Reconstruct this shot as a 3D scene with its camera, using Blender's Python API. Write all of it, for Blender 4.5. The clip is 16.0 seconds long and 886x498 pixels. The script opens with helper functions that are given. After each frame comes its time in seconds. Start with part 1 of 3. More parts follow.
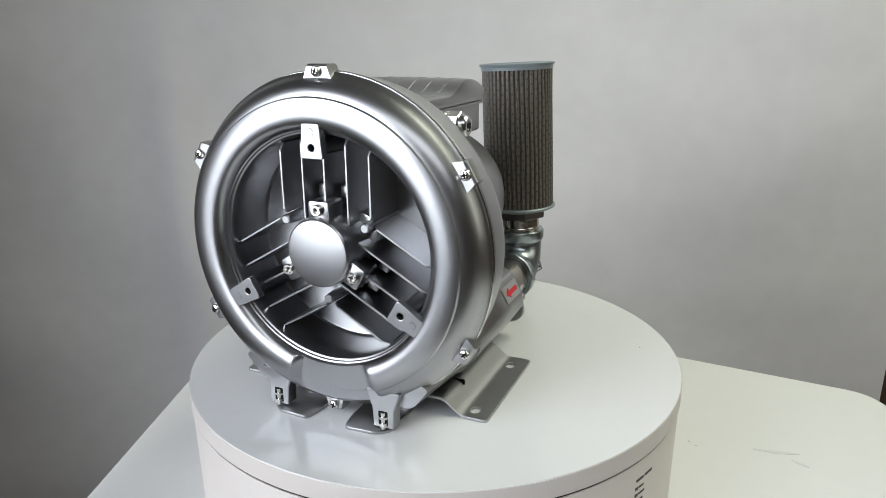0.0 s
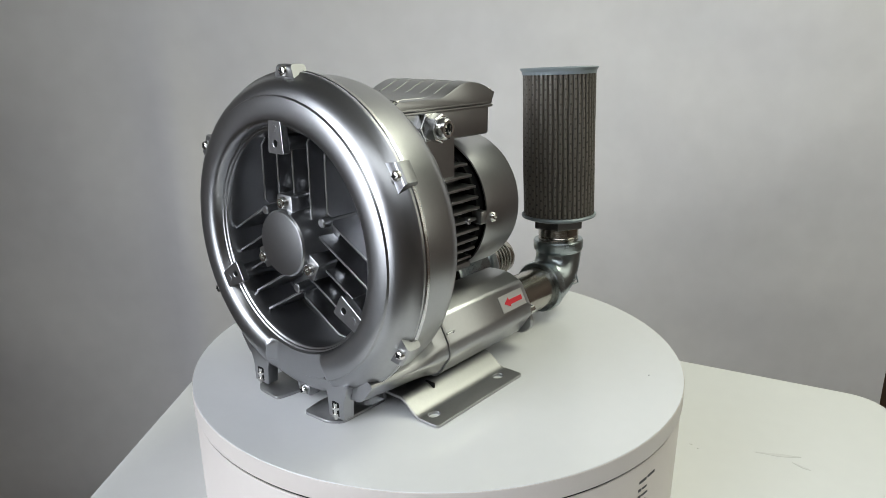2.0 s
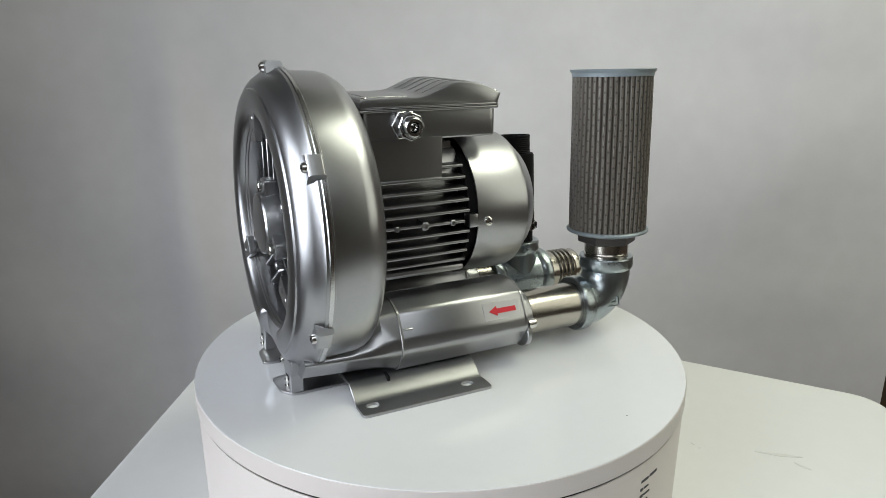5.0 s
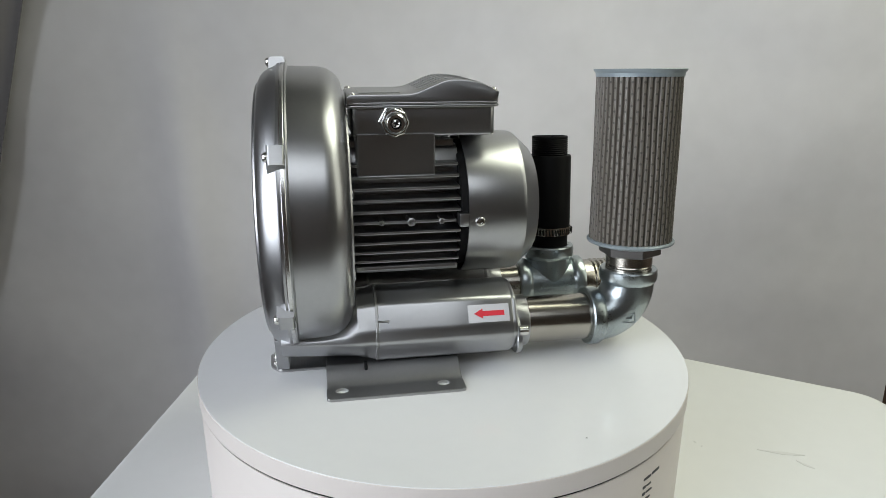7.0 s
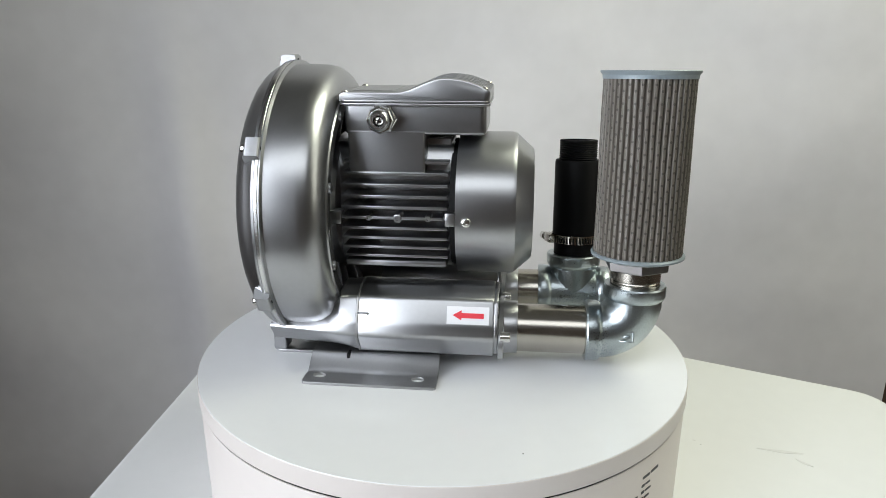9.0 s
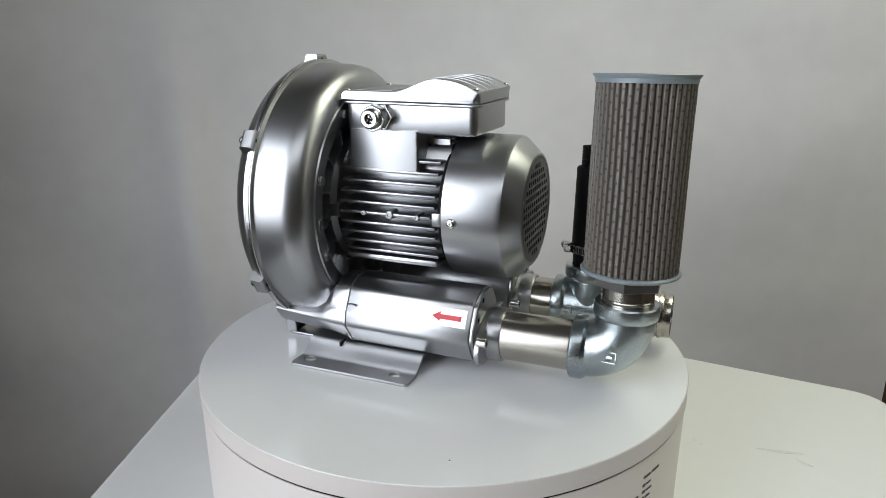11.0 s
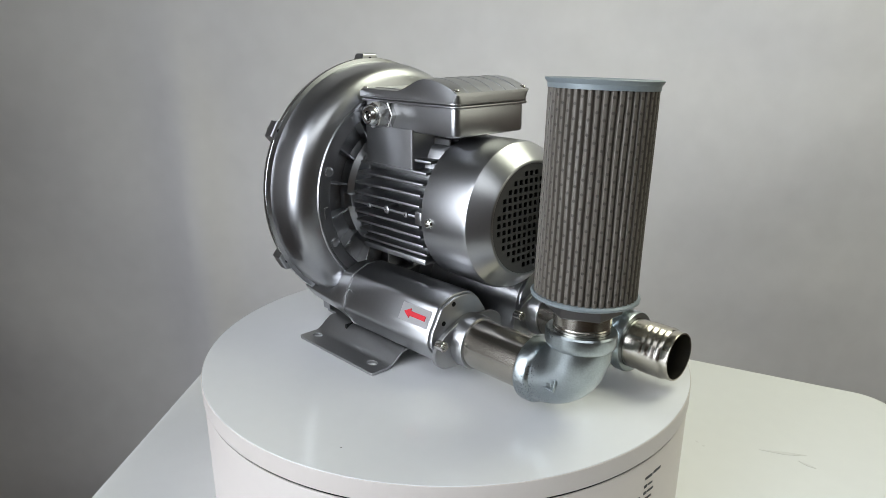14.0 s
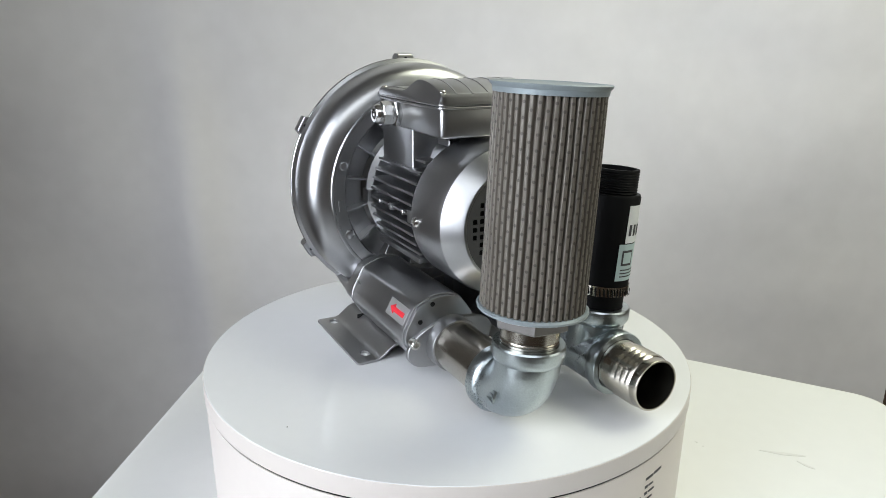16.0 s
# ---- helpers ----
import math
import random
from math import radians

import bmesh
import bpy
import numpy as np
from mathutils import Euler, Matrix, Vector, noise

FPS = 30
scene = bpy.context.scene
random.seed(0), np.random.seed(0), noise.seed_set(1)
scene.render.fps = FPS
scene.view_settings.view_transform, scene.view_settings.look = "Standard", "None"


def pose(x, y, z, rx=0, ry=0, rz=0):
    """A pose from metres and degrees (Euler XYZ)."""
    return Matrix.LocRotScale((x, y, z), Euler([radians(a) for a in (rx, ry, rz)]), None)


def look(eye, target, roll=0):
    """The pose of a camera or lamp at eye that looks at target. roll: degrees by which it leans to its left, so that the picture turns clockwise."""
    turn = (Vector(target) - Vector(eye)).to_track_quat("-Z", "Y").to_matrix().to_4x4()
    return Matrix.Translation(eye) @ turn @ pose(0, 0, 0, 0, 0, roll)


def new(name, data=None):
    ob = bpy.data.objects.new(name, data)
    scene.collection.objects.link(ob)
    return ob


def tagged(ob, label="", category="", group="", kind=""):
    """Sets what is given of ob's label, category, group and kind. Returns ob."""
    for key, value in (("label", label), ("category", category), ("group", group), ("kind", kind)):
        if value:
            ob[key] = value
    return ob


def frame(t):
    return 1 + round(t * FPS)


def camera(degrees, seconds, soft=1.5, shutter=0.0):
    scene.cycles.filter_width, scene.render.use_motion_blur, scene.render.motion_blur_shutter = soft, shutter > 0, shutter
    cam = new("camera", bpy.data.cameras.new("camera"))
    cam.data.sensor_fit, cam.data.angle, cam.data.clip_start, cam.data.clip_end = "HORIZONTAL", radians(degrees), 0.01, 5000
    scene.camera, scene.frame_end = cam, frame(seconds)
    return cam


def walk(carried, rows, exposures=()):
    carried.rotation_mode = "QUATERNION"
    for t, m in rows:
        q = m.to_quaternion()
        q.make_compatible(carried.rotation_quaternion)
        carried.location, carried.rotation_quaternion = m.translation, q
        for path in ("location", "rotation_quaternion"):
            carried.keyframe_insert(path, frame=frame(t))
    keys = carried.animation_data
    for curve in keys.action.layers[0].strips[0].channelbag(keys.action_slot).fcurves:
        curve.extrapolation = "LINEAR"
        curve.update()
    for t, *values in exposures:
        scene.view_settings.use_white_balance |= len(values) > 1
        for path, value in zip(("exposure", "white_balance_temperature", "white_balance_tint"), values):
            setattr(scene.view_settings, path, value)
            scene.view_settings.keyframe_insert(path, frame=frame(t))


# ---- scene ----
SPIN = [(t, pose(0, 0, 0, 0, 0, 65.81 - 7.994 * t)) for t in (0, 1, 2, 3, 4, 5, 6, 7, 8, 9, 10, 11, 12, 13, 14, 15, 16)]


def stand(x, y, z, yaw, pitch, roll):
    return pose(x, y, z, 0, 0, yaw) @ pose(0, 0, 0, 90 + pitch) @ pose(0, 0, 0, 0, 0, roll)


cam = camera(64.33, 16.0, soft=0.75)
walk(cam, [
    (0.0, stand(0.0054, -0.6888, 0.3191, -0.184, -16.940, -0.301)),
    (1.5, stand(0.0017, -0.6906, 0.3166, -0.280, -16.562, -0.178)),
    (3.5, stand(-0.0002, -0.6916, 0.3163, -0.399, -16.487, -0.036)),
    (7.0, stand(-0.0025, -0.6915, 0.3161, -0.181, -16.770, 0.083)),
    (9.0, stand(-0.0016, -0.6928, 0.3159, -0.160, -16.801, 0.013)),
    (12.5, stand(-0.0042, -0.6946, 0.3156, -0.230, -16.703, 0.097)),
    (14.5, stand(-0.0016, -0.6949, 0.3166, 0.169, -16.770, 0.165)),
    (16.0, stand(-0.0062, -0.6957, 0.3180, -0.124, -16.827, 0.380)),
], [(0, -0.04), (4.0, -0.05), (6.3, -0.10), (7.2, -0.08), (7.9, 0.30), (9.0, 0.15), (11.4, -0.25), (13.5, -0.25), (14.0, -0.02), (14.5, 0.25), (16.0, 0.29)])

# ---- light ----
world = bpy.data.worlds.new("world")
scene.world = world
world.use_nodes = True
world.node_tree.nodes["Background"].inputs["Color"].default_value = (0.6, 0.62, 0.65, 1)
world.node_tree.nodes["Background"].inputs["Strength"].default_value = 0.05


def softbox(name, eye, target, w, h, watts, tint, spread=180):
    data = bpy.data.lights.new(name, "AREA")
    data.shape, data.size, data.size_y, data.energy, data.color = "RECTANGLE", w, h, watts, tint
    data.spread = radians(spread)
    ob = new(name, data)
    ob.matrix_world = look(eye, target)
    return ob


softbox("key_panel", (-1.25, -1.01, 0.54), (0, -0.05, 0.14), 1.25, 1.8, 10.6, (0.865, 0.92, 1.0), 72)
softbox("ceiling_panel", (1.02, 0.22, 1.50), (0.68, 0.36, 0), 1.0, 0.9, 16.3, (0.965, 1.0, 0.81))
softbox("front_ceiling_panel", (0.05, -1.30, 1.30), (0.0, -0.05, 0.1), 1.5, 0.6, 6.8, (0.91, 0.96, 1.0))
# unseen soft panel added to brighten the right side; no window there
softbox("right_fill_panel", (1.60, -0.35, 0.80), (0, 0.0, 0.1), 0.9, 1.3, 5.2, (0.985, 1.0, 0.85))

# ---- materials ----


def material(name, colour, rough=0.5, metal=0.0, spread=0.06, grain=60.0, bump=0.0, bump_scale=400.0, stains=0.0, coat=0.0, stretch=None):
    """Principled surface with coarse and fine variation in colour and gloss."""
    m = bpy.data.materials.new(name)
    m.use_nodes = True
    nt = m.node_tree
    n, l = nt.nodes, nt.links
    b = n["Principled BSDF"]
    b.inputs["Metallic"].default_value = metal
    b.inputs["Coat Weight"].default_value = coat
    b.inputs["Coat Roughness"].default_value = 0.12
    tc = n.new("ShaderNodeTexCoord")
    src = tc.outputs["Object"]
    if stretch:
        mp = n.new("ShaderNodeMapping")
        mp.inputs["Scale"].default_value = stretch
        l.new(src, mp.inputs["Vector"])
        src = mp.outputs["Vector"]
    big, fine = n.new("ShaderNodeTexNoise"), n.new("ShaderNodeTexNoise")
    big.inputs["Scale"].default_value, big.inputs["Detail"].default_value = grain / 6, 3
    fine.inputs["Scale"].default_value, fine.inputs["Detail"].default_value = grain * 8, 2
    for k in (big, fine):
        l.new(src, k.inputs["Vector"])
    mix = n.new("ShaderNodeMath")
    mix.operation = "MULTIPLY_ADD"
    mix.inputs[1].default_value = 0.6
    l.new(big.outputs["Fac"], mix.inputs[0])
    sc = n.new("ShaderNodeMath")
    sc.operation = "MULTIPLY"
    sc.inputs[1].default_value = 0.4
    l.new(fine.outputs["Fac"], sc.inputs[0])
    l.new(sc.outputs[0], mix.inputs[2])
    ramp = n.new("ShaderNodeValToRGB")
    ramp.color_ramp.elements[0].position, ramp.color_ramp.elements[1].position = 0.3, 0.7
    lo = [max(0.0, c * (1 - spread - stains)) for c in colour]
    hi = [min(1.0, c * (1 + spread)) for c in colour]
    ramp.color_ramp.elements[0].color, ramp.color_ramp.elements[1].color = (*lo, 1), (*hi, 1)
    l.new(mix.outputs[0], ramp.inputs["Fac"])
    l.new(ramp.outputs["Color"], b.inputs["Base Color"])
    rr = n.new("ShaderNodeMapRange")
    rr.inputs["To Min"].default_value, rr.inputs["To Max"].default_value = max(0.02, rough * 0.85), min(1.0, rough * 1.15)
    l.new(mix.outputs[0], rr.inputs["Value"])
    l.new(rr.outputs["Result"], b.inputs["Roughness"])
    if bump:
        bn, bp = n.new("ShaderNodeTexNoise"), n.new("ShaderNodeBump")
        bn.inputs["Scale"].default_value, bn.inputs["Detail"].default_value = bump_scale, 2
        l.new(src, bn.inputs["Vector"])
        bp.inputs["Strength"].default_value, bp.inputs["Distance"].default_value = bump, 0.00012
        l.new(bn.outputs["Fac"], bp.inputs["Height"])
        l.new(bp.outputs["Normal"], b.inputs["Normal"])
    return m


SILVER = material("silver_paint", (0.42, 0.423, 0.433), 0.31, 1.0, 0.04, 30, 0.15, 1400)
SHEET = material("foot_sheet_silver", (0.40, 0.40, 0.40), 0.38, 1.0, 0.05, 40, 0.15, 1400)
# plated gland metal; also the painted glint along the housing rim
BRIGHT = material("bright_gland_and_rim_glint", (0.62, 0.62, 0.62), 0.22, 1.0, 0.05, 80)
STEEL = material("brushed_stainless", (0.46, 0.432, 0.385), 0.22, 1.0, 0.06, 50, 0.03, 300, stretch=(6, 1, 1))
GALV = material("galvanised_iron", (0.37, 0.41, 0.425), 0.28, 1.0, 0.22, 90, 1.0, 300)
SCREW = material("screw_steel", (0.72, 0.71, 0.68), 0.22, 1.0, 0.05, 80)
HEXNUT = material("dark_hexagon_steel", (0.20, 0.19, 0.185), 0.35, 0.9, 0.08, 60, 0.05, 300)
CAPGREY = material("blue_grey_cap", (0.25, 0.29, 0.31), 0.4, 0.25, 0.06, 60, 0.05, 300)
# rubber of the relief valve; also blackens the turntable gap
BLACK = material("black_rubber_and_gap_shade", (0.003, 0.003, 0.0035), 0.55, 0.0, 0.2, 60, 0.05, 400)
GRILLE = material("dark_grille_paint", (0.13, 0.13, 0.13), 0.4, 0.7, 0.1, 60)
# near-black for dark parts, and for shade painted into holes and slots
DARK = material("dark_parts_and_hole_shade", (0.012, 0.012, 0.012), 0.7, 0.0, 0.2, 60)
RED = material("red_print", (0.62, 0.025, 0.04), 0.4, 0.0, 0.04, 60)
CLEAR = material("sticker_film", (0.68, 0.68, 0.69), 0.33, 0.8, 0.03, 60)
PAPER = material("label_paper", (0.75, 0.76, 0.76), 0.45, 0.0, 0.03, 60)
GREENISH = material("pale_green_label", (0.45, 0.56, 0.56), 0.45, 0.0, 0.05, 60)
INK = material("label_ink", (0.05, 0.05, 0.055), 0.6, 0.0, 0.1, 60)
WHITE = material("white_lacquer", (0.76, 0.765, 0.775), 0.13, 0.0, 0.015, 8, 0.0)
CREAM = material("warm_white_base", (0.60, 0.555, 0.525), 0.42, 0.0, 0.02, 10, 0.0)
TABLETOP = material("white_table_top", (0.76, 0.765, 0.755), 0.4, 0.0, 0.02, 6, 0.0)
CLOTH = material("backdrop_grey_white", (0.62, 0.605, 0.60), 0.75, 0.0, 0.06, 2.5, 0.0)
WALLP = material("room_wall_paint", (0.20, 0.145, 0.12), 0.8, 0.0, 0.06, 4)
FLOORP = material("floor_dark", (0.10, 0.065, 0.045), 0.6, 0.0, 0.1, 6)
SCUFF = material("scuff_grey", (0.70, 0.70, 0.685), 0.6, 0.0, 0.1, 80)


def screen_material():
    """Woven wire cloth over a perforated tube: fine weave, staggered dark holes."""
    m = material("filter_screen", (0.128, 0.114, 0.095), 0.55, 0.25, 0.10, 120, 0.12, 1500)
    nt = m.node_tree
    n, l = nt.nodes, nt.links
    b = n["Principled BSDF"]
    uv = n.new("ShaderNodeUVMap")
    sep = n.new("ShaderNodeSeparateXYZ")
    l.new(uv.outputs["UV"], sep.inputs[0])

    def op(kind, a, c):
        k = n.new("ShaderNodeMath")
        k.operation = kind
        for i, v in enumerate((a, c)):
            if v is None:
                continue
            if isinstance(v, (int, float)):
                k.inputs[i].default_value = v
            else:
                l.new(v, k.inputs[i])
        return k.outputs[0]
    u, v = sep.outputs[0], sep.outputs[1]
    odd = op("MULTIPLY", op("FLOORED_MODULO", op("FLOOR", u, None), 2.0), 0.5)
    du = op("SUBTRACT", op("FRACT", u, None), 0.5)
    dv = op("SUBTRACT", op("FRACT", op("ADD", v, odd), None), 0.5)
    d = op("SQRT", op("ADD", op("POWER", op("MULTIPLY", du, 3.9), 2.0), op("POWER", op("MULTIPLY", dv, 8.0), 2.0)), None)
    hole = n.new("ShaderNodeMapRange")
    hole.inputs["From Min"].default_value, hole.inputs["From Max"].default_value = 0.70, 1.0
    hole.inputs["To Min"].default_value, hole.inputs["To Max"].default_value = 1.0, 0.0
    l.new(d, hole.inputs["Value"])
    dent = n.new("ShaderNodeBump")
    dent.inputs["Strength"].default_value, dent.inputs["Distance"].default_value = 0.12, 0.0003
    dent.invert = True
    l.new(hole.outputs["Result"], dent.inputs["Height"])
    l.new(b.inputs["Normal"].links[0].from_socket, dent.inputs["Normal"])
    l.new(dent.outputs["Normal"], b.inputs["Normal"])
    base = b.inputs["Base Color"].links[0].from_socket
    mx = n.new("ShaderNodeMix")
    mx.data_type = "RGBA"
    l.new(op("MULTIPLY", hole.outputs["Result"], 0.7), mx.inputs["Factor"])
    l.new(op("SUBTRACT", 0.22, op("MULTIPLY", hole.outputs["Result"], 0.22)), b.inputs["Coat Weight"])
    b.inputs["Coat Roughness"].default_value, b.inputs["Coat IOR"].default_value = 0.30, 1.65
    l.new(base, mx.inputs[6])
    mx.inputs[7].default_value = (0.03, 0.025, 0.021, 1)
    l.new(mx.outputs[2], b.inputs["Base Color"])
    return m


SCREEN = screen_material()
GALV.node_tree.nodes["Bump"].inputs["Distance"].default_value = 0.0002
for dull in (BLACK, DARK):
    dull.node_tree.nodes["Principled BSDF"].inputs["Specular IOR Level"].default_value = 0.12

# ---- mesh helpers ----


def finish(bm, angle=32, recalc=True):
    if recalc:
        bmesh.ops.recalc_face_normals(bm, faces=bm.faces)
    me = bpy.data.meshes.new("mesh")
    bm.to_mesh(me)
    bm.free()
    for f in me.polygons:
        f.use_smooth = True
    me.set_sharp_from_angle(angle=radians(angle))
    return me


def part(name, bm, mat, parent=None, label="", angle=32):
    me = bm if isinstance(bm, bpy.types.Mesh) else finish(bm, angle)
    me.materials.clear()
    me.materials.append(mat)
    ob = new(name, me)
    ob.parent = parent
    return tagged(ob, label)


def revolve(profile, seg=96, closed=False, place=None, arc=None, shape=None):
    """Turns (axial, radius) pairs about the local X axis; 0 degrees lies at -Y, 90 at +Z."""
    bm = bmesh.new()
    full = arc is None
    a0, a1 = (0, 360) if full else arc
    rings = []
    for i in range(seg if full else seg + 1):
        a = radians(a0 + (a1 - a0) * i / seg)
        pts = profile if shape is None else shape(profile, math.degrees(a))
        rings.append([bm.verts.new((x, -r * math.cos(a), r * math.sin(a))) for x, r in pts])
    n = len(profile)
    for i in range(len(rings) if full else len(rings) - 1):
        p, q = rings[i], rings[(i + 1) % len(rings)]
        for k in range(n if closed else n - 1):
            bm.faces.new((p[k], p[(k + 1) % n], q[(k + 1) % n], q[k]))
    if not full and closed:
        bm.faces.new(rings[0])
        bm.faces.new(list(reversed(rings[-1])))
    bmesh.ops.remove_doubles(bm, verts=bm.verts, dist=1e-6)
    if place is not None:
        bm.transform(place)
    return bm


def box(x0, x1, y0, y1, z0, z1, bevel=0.001, seg=2):
    bm = bmesh.new()
    bmesh.ops.create_cube(bm, size=1)
    bm.transform(Matrix.Translation(((x0 + x1) / 2, (y0 + y1) / 2, (z0 + z1) / 2)) @ Matrix.Diagonal((x1 - x0, y1 - y0, z1 - z0, 1)))
    if bevel:
        bmesh.ops.bevel(bm, geom=bm.edges[:], offset=bevel, segments=seg, profile=0.5, affect="EDGES")
    return bm


def rounded(poly, radius, seg=5):
    """The polygon with its corners rounded; radius may be one number or one for each corner."""
    out, n = [], len(poly)
    rs = radius if isinstance(radius, (list, tuple)) else [radius] * n
    for i in range(n):
        p, a, c = Vector(poly[i]), Vector(poly[i - 1]), Vector(poly[(i + 1) % n])
        u, v = (a - p), (c - p)
        r = min(rs[i], u.length * 0.49, v.length * 0.49)
        if r < 1e-5:
            out.append(tuple(p))
            continue
        s, e = p + u.normalized() * r, p + v.normalized() * r
        for k in range(seg + 1):
            t = k / seg
            out.append(tuple(s * (1 - t) ** 2 + p * 2 * t * (1 - t) + e * t * t))
    return out


def prism(poly, lo, hi, axis="x", bevel=0.0, seg=2):
    """A polygon pushed along an axis. x: (y, z) points, y: (x, z) points, z: (x, y) points."""
    put = {"x": lambda a, b, c: (c, a, b), "y": lambda a, b, c: (a, c, b), "z": lambda a, b, c: (a, b, c)}[axis]
    bm = bmesh.new()
    f = bm.faces.new([bm.verts.new(put(a, b, lo)) for a, b in poly])
    r = bmesh.ops.extrude_face_region(bm, geom=[f])
    move = Vector(put(0, 0, hi - lo))
    bmesh.ops.translate(bm, verts=[v for v in r["geom"] if isinstance(v, bmesh.types.BMVert)], vec=move)
    if bevel:
        k = "xyz".index(axis)
        ends = [e for e in bm.edges if abs(e.verts[0].co[k] - e.verts[1].co[k]) < 1e-6]
        bmesh.ops.bevel(bm, geom=ends, offset=bevel, segments=seg, profile=0.5, affect="EDGES")
    return bm


def join(*bms):
    out = bmesh.new()
    for b in bms:
        me = bpy.data.meshes.new("piece")
        bmesh.ops.recalc_face_normals(b, faces=b.faces)
        b.to_mesh(me)
        b.free()
        out.from_mesh(me)
        bpy.data.meshes.remove(me)
    return out


def plate(outlines, depth, bevel=0.0):
    """A flat plate in XY with holes: the first outline is its edge, the others its holes. z runs from 0 to depth."""
    cu = bpy.data.curves.new("outline", "CURVE")
    cu.dimensions, cu.fill_mode, cu.extrude, cu.bevel_depth = "2D", "BOTH", depth / 2 - bevel, bevel
    cu.bevel_resolution = 1
    for pts in outlines:
        s = cu.splines.new("POLY")
        s.points.add(len(pts) - 1)
        for q, p in zip(s.points, pts):
            q.co = (p[0], p[1], 0, 1)
        s.use_cyclic_u = True
    ob = bpy.data.objects.new("outline", cu)
    me = bpy.data.meshes.new_from_object(ob)
    bpy.data.objects.remove(ob)
    bpy.data.curves.remove(cu)
    bm = bmesh.new()
    bm.from_mesh(me)
    bpy.data.meshes.remove(me)
    bmesh.ops.remove_doubles(bm, verts=bm.verts, dist=1e-6)
    bmesh.ops.translate(bm, verts=bm.verts, vec=(0, 0, depth / 2))
    return bm


def circle(cx, cy, r, n=24, sx=1.0):
    return [(cx + r * sx * math.cos(2 * math.pi * k / n), cy + r * math.sin(2 * math.pi * k / n)) for k in range(n)]


def screw_mesh(r=0.004, h=0.003):
    """Round-headed screw along +X (head outward at -X) with a recessed cross."""
    head = revolve([(0.002, r * 0.98), (-h * 0.3, r), (-h * 0.8, r * 0.8), (-h, r * 0.5), (-h, r * 0.32), (-h * 0.5, r * 0.25), (-h * 0.5, 0)], 20)
    return head


def socket_mesh(r=0.005, h=0.006):
    """Socket-head bolt, head outward at -X."""
    return revolve([(0.003, r), (-h * 0.85, r), (-h, r * 0.88), (-h, r * 0.5), (-h * 0.3, r * 0.48), (-h * 0.3, 0)], 18)


def radial(a, r=0.0):
    """Pose on the shaft axis turned so that local +Z points outward at angle a (0 at -Y, 90 at +Z)."""
    return Matrix.Translation((0, AY, AZ)) @ Matrix.Rotation(radians(90 - a), 4, "X") @ Matrix.Translation((0, 0, r))


AY, AZ = 0.0232, 0.1520
SHAFT = Matrix.Translation((0, AY, AZ))

# ---- the room ----
ROOM = 2.4


def setting(name, bm, mat, label):
    return tagged(part(name, bm, mat), label, name.split("_")[0], kind="structure")


setting("floor", box(-ROOM, ROOM, -ROOM, ROOM, -0.98, -0.90, 0), FLOORP, "dark brown floor of the studio room")
setting("ceiling", box(-ROOM, ROOM, -ROOM, ROOM, 1.9, 1.98, 0), material("ceiling_paint", (0.34, 0.34, 0.33), 0.8, 0, 0.03, 4), "plain white ceiling above the table")
setting("wall_north", box(-ROOM, ROOM, ROOM, ROOM + 0.1, -0.9, 1.9, 0), WALLP, "dim brown wall behind the backdrop")
setting("wall_south", box(-ROOM, ROOM, -ROOM - 0.1, -ROOM, -0.9, 1.9, 0), WALLP, "dim brown wall facing the turntable")
setting("wall_west", box(-ROOM - 0.1, -ROOM, -ROOM, ROOM, -0.9, 1.9, 0), WALLP, "dim brown side wall of the room")
setting("wall_east", box(ROOM, ROOM + 0.1, -ROOM, ROOM, -0.9, 1.9, 0), WALLP, "dim brown side wall of the room")


def sheet(name, left, right, y0, label):
    """A hanging sheet with free edges given as (x at z = 0, slope), soft folds and a little thickness."""
    bm = bmesh.new()
    nx, nz = 128, 60
    grid = []
    for j in range(nz + 1):
        z = -0.88 + 2.45 * j / nz
        xl, xr = left[0] + left[1] * z, right[0] + right[1] * z
        row = []
        for i in range(nx + 1):
            x = xl + (xr - xl) * i / nx
            y = y0 + 0.008 * math.sin(3.1 * x + 1.3 * z) + 0.050 * noise.noise((x * 1.3, z * 1.1, 3.0)) + 0.020 * noise.noise((x * 2.6, z * 3.4, 7.0)) + 0.003 * noise.noise((x * 7.0, z * 9.0, 2.0))
            y -= 0.030 * math.exp(-((x + 0.52 + 0.05 * z) / 0.05) ** 2) / (1 + math.exp((z - 0.25) * 12))
            row.append(bm.verts.new((x, y, z)))
        grid.append(row)
    for j in range(nz):
        for i in range(nx):
            bm.faces.new((grid[j][i], grid[j][i + 1], grid[j + 1][i + 1], grid[j + 1][i]))
    ext = bmesh.ops.extrude_face_region(bm, geom=bm.faces[:])
    bmesh.ops.translate(bm, verts=[v for v in ext["geom"] if isinstance(v, bmesh.types.BMVert)], vec=(0, 0.0012, 0))
    return tagged(part(name, bm, CLOTH, angle=60), label, "backdrop", kind="structure")


sheet("backdrop", (-2.20, 0.0), (1.015, 0.02), 0.75, "pale grey hanging photo backdrop with soft creases")


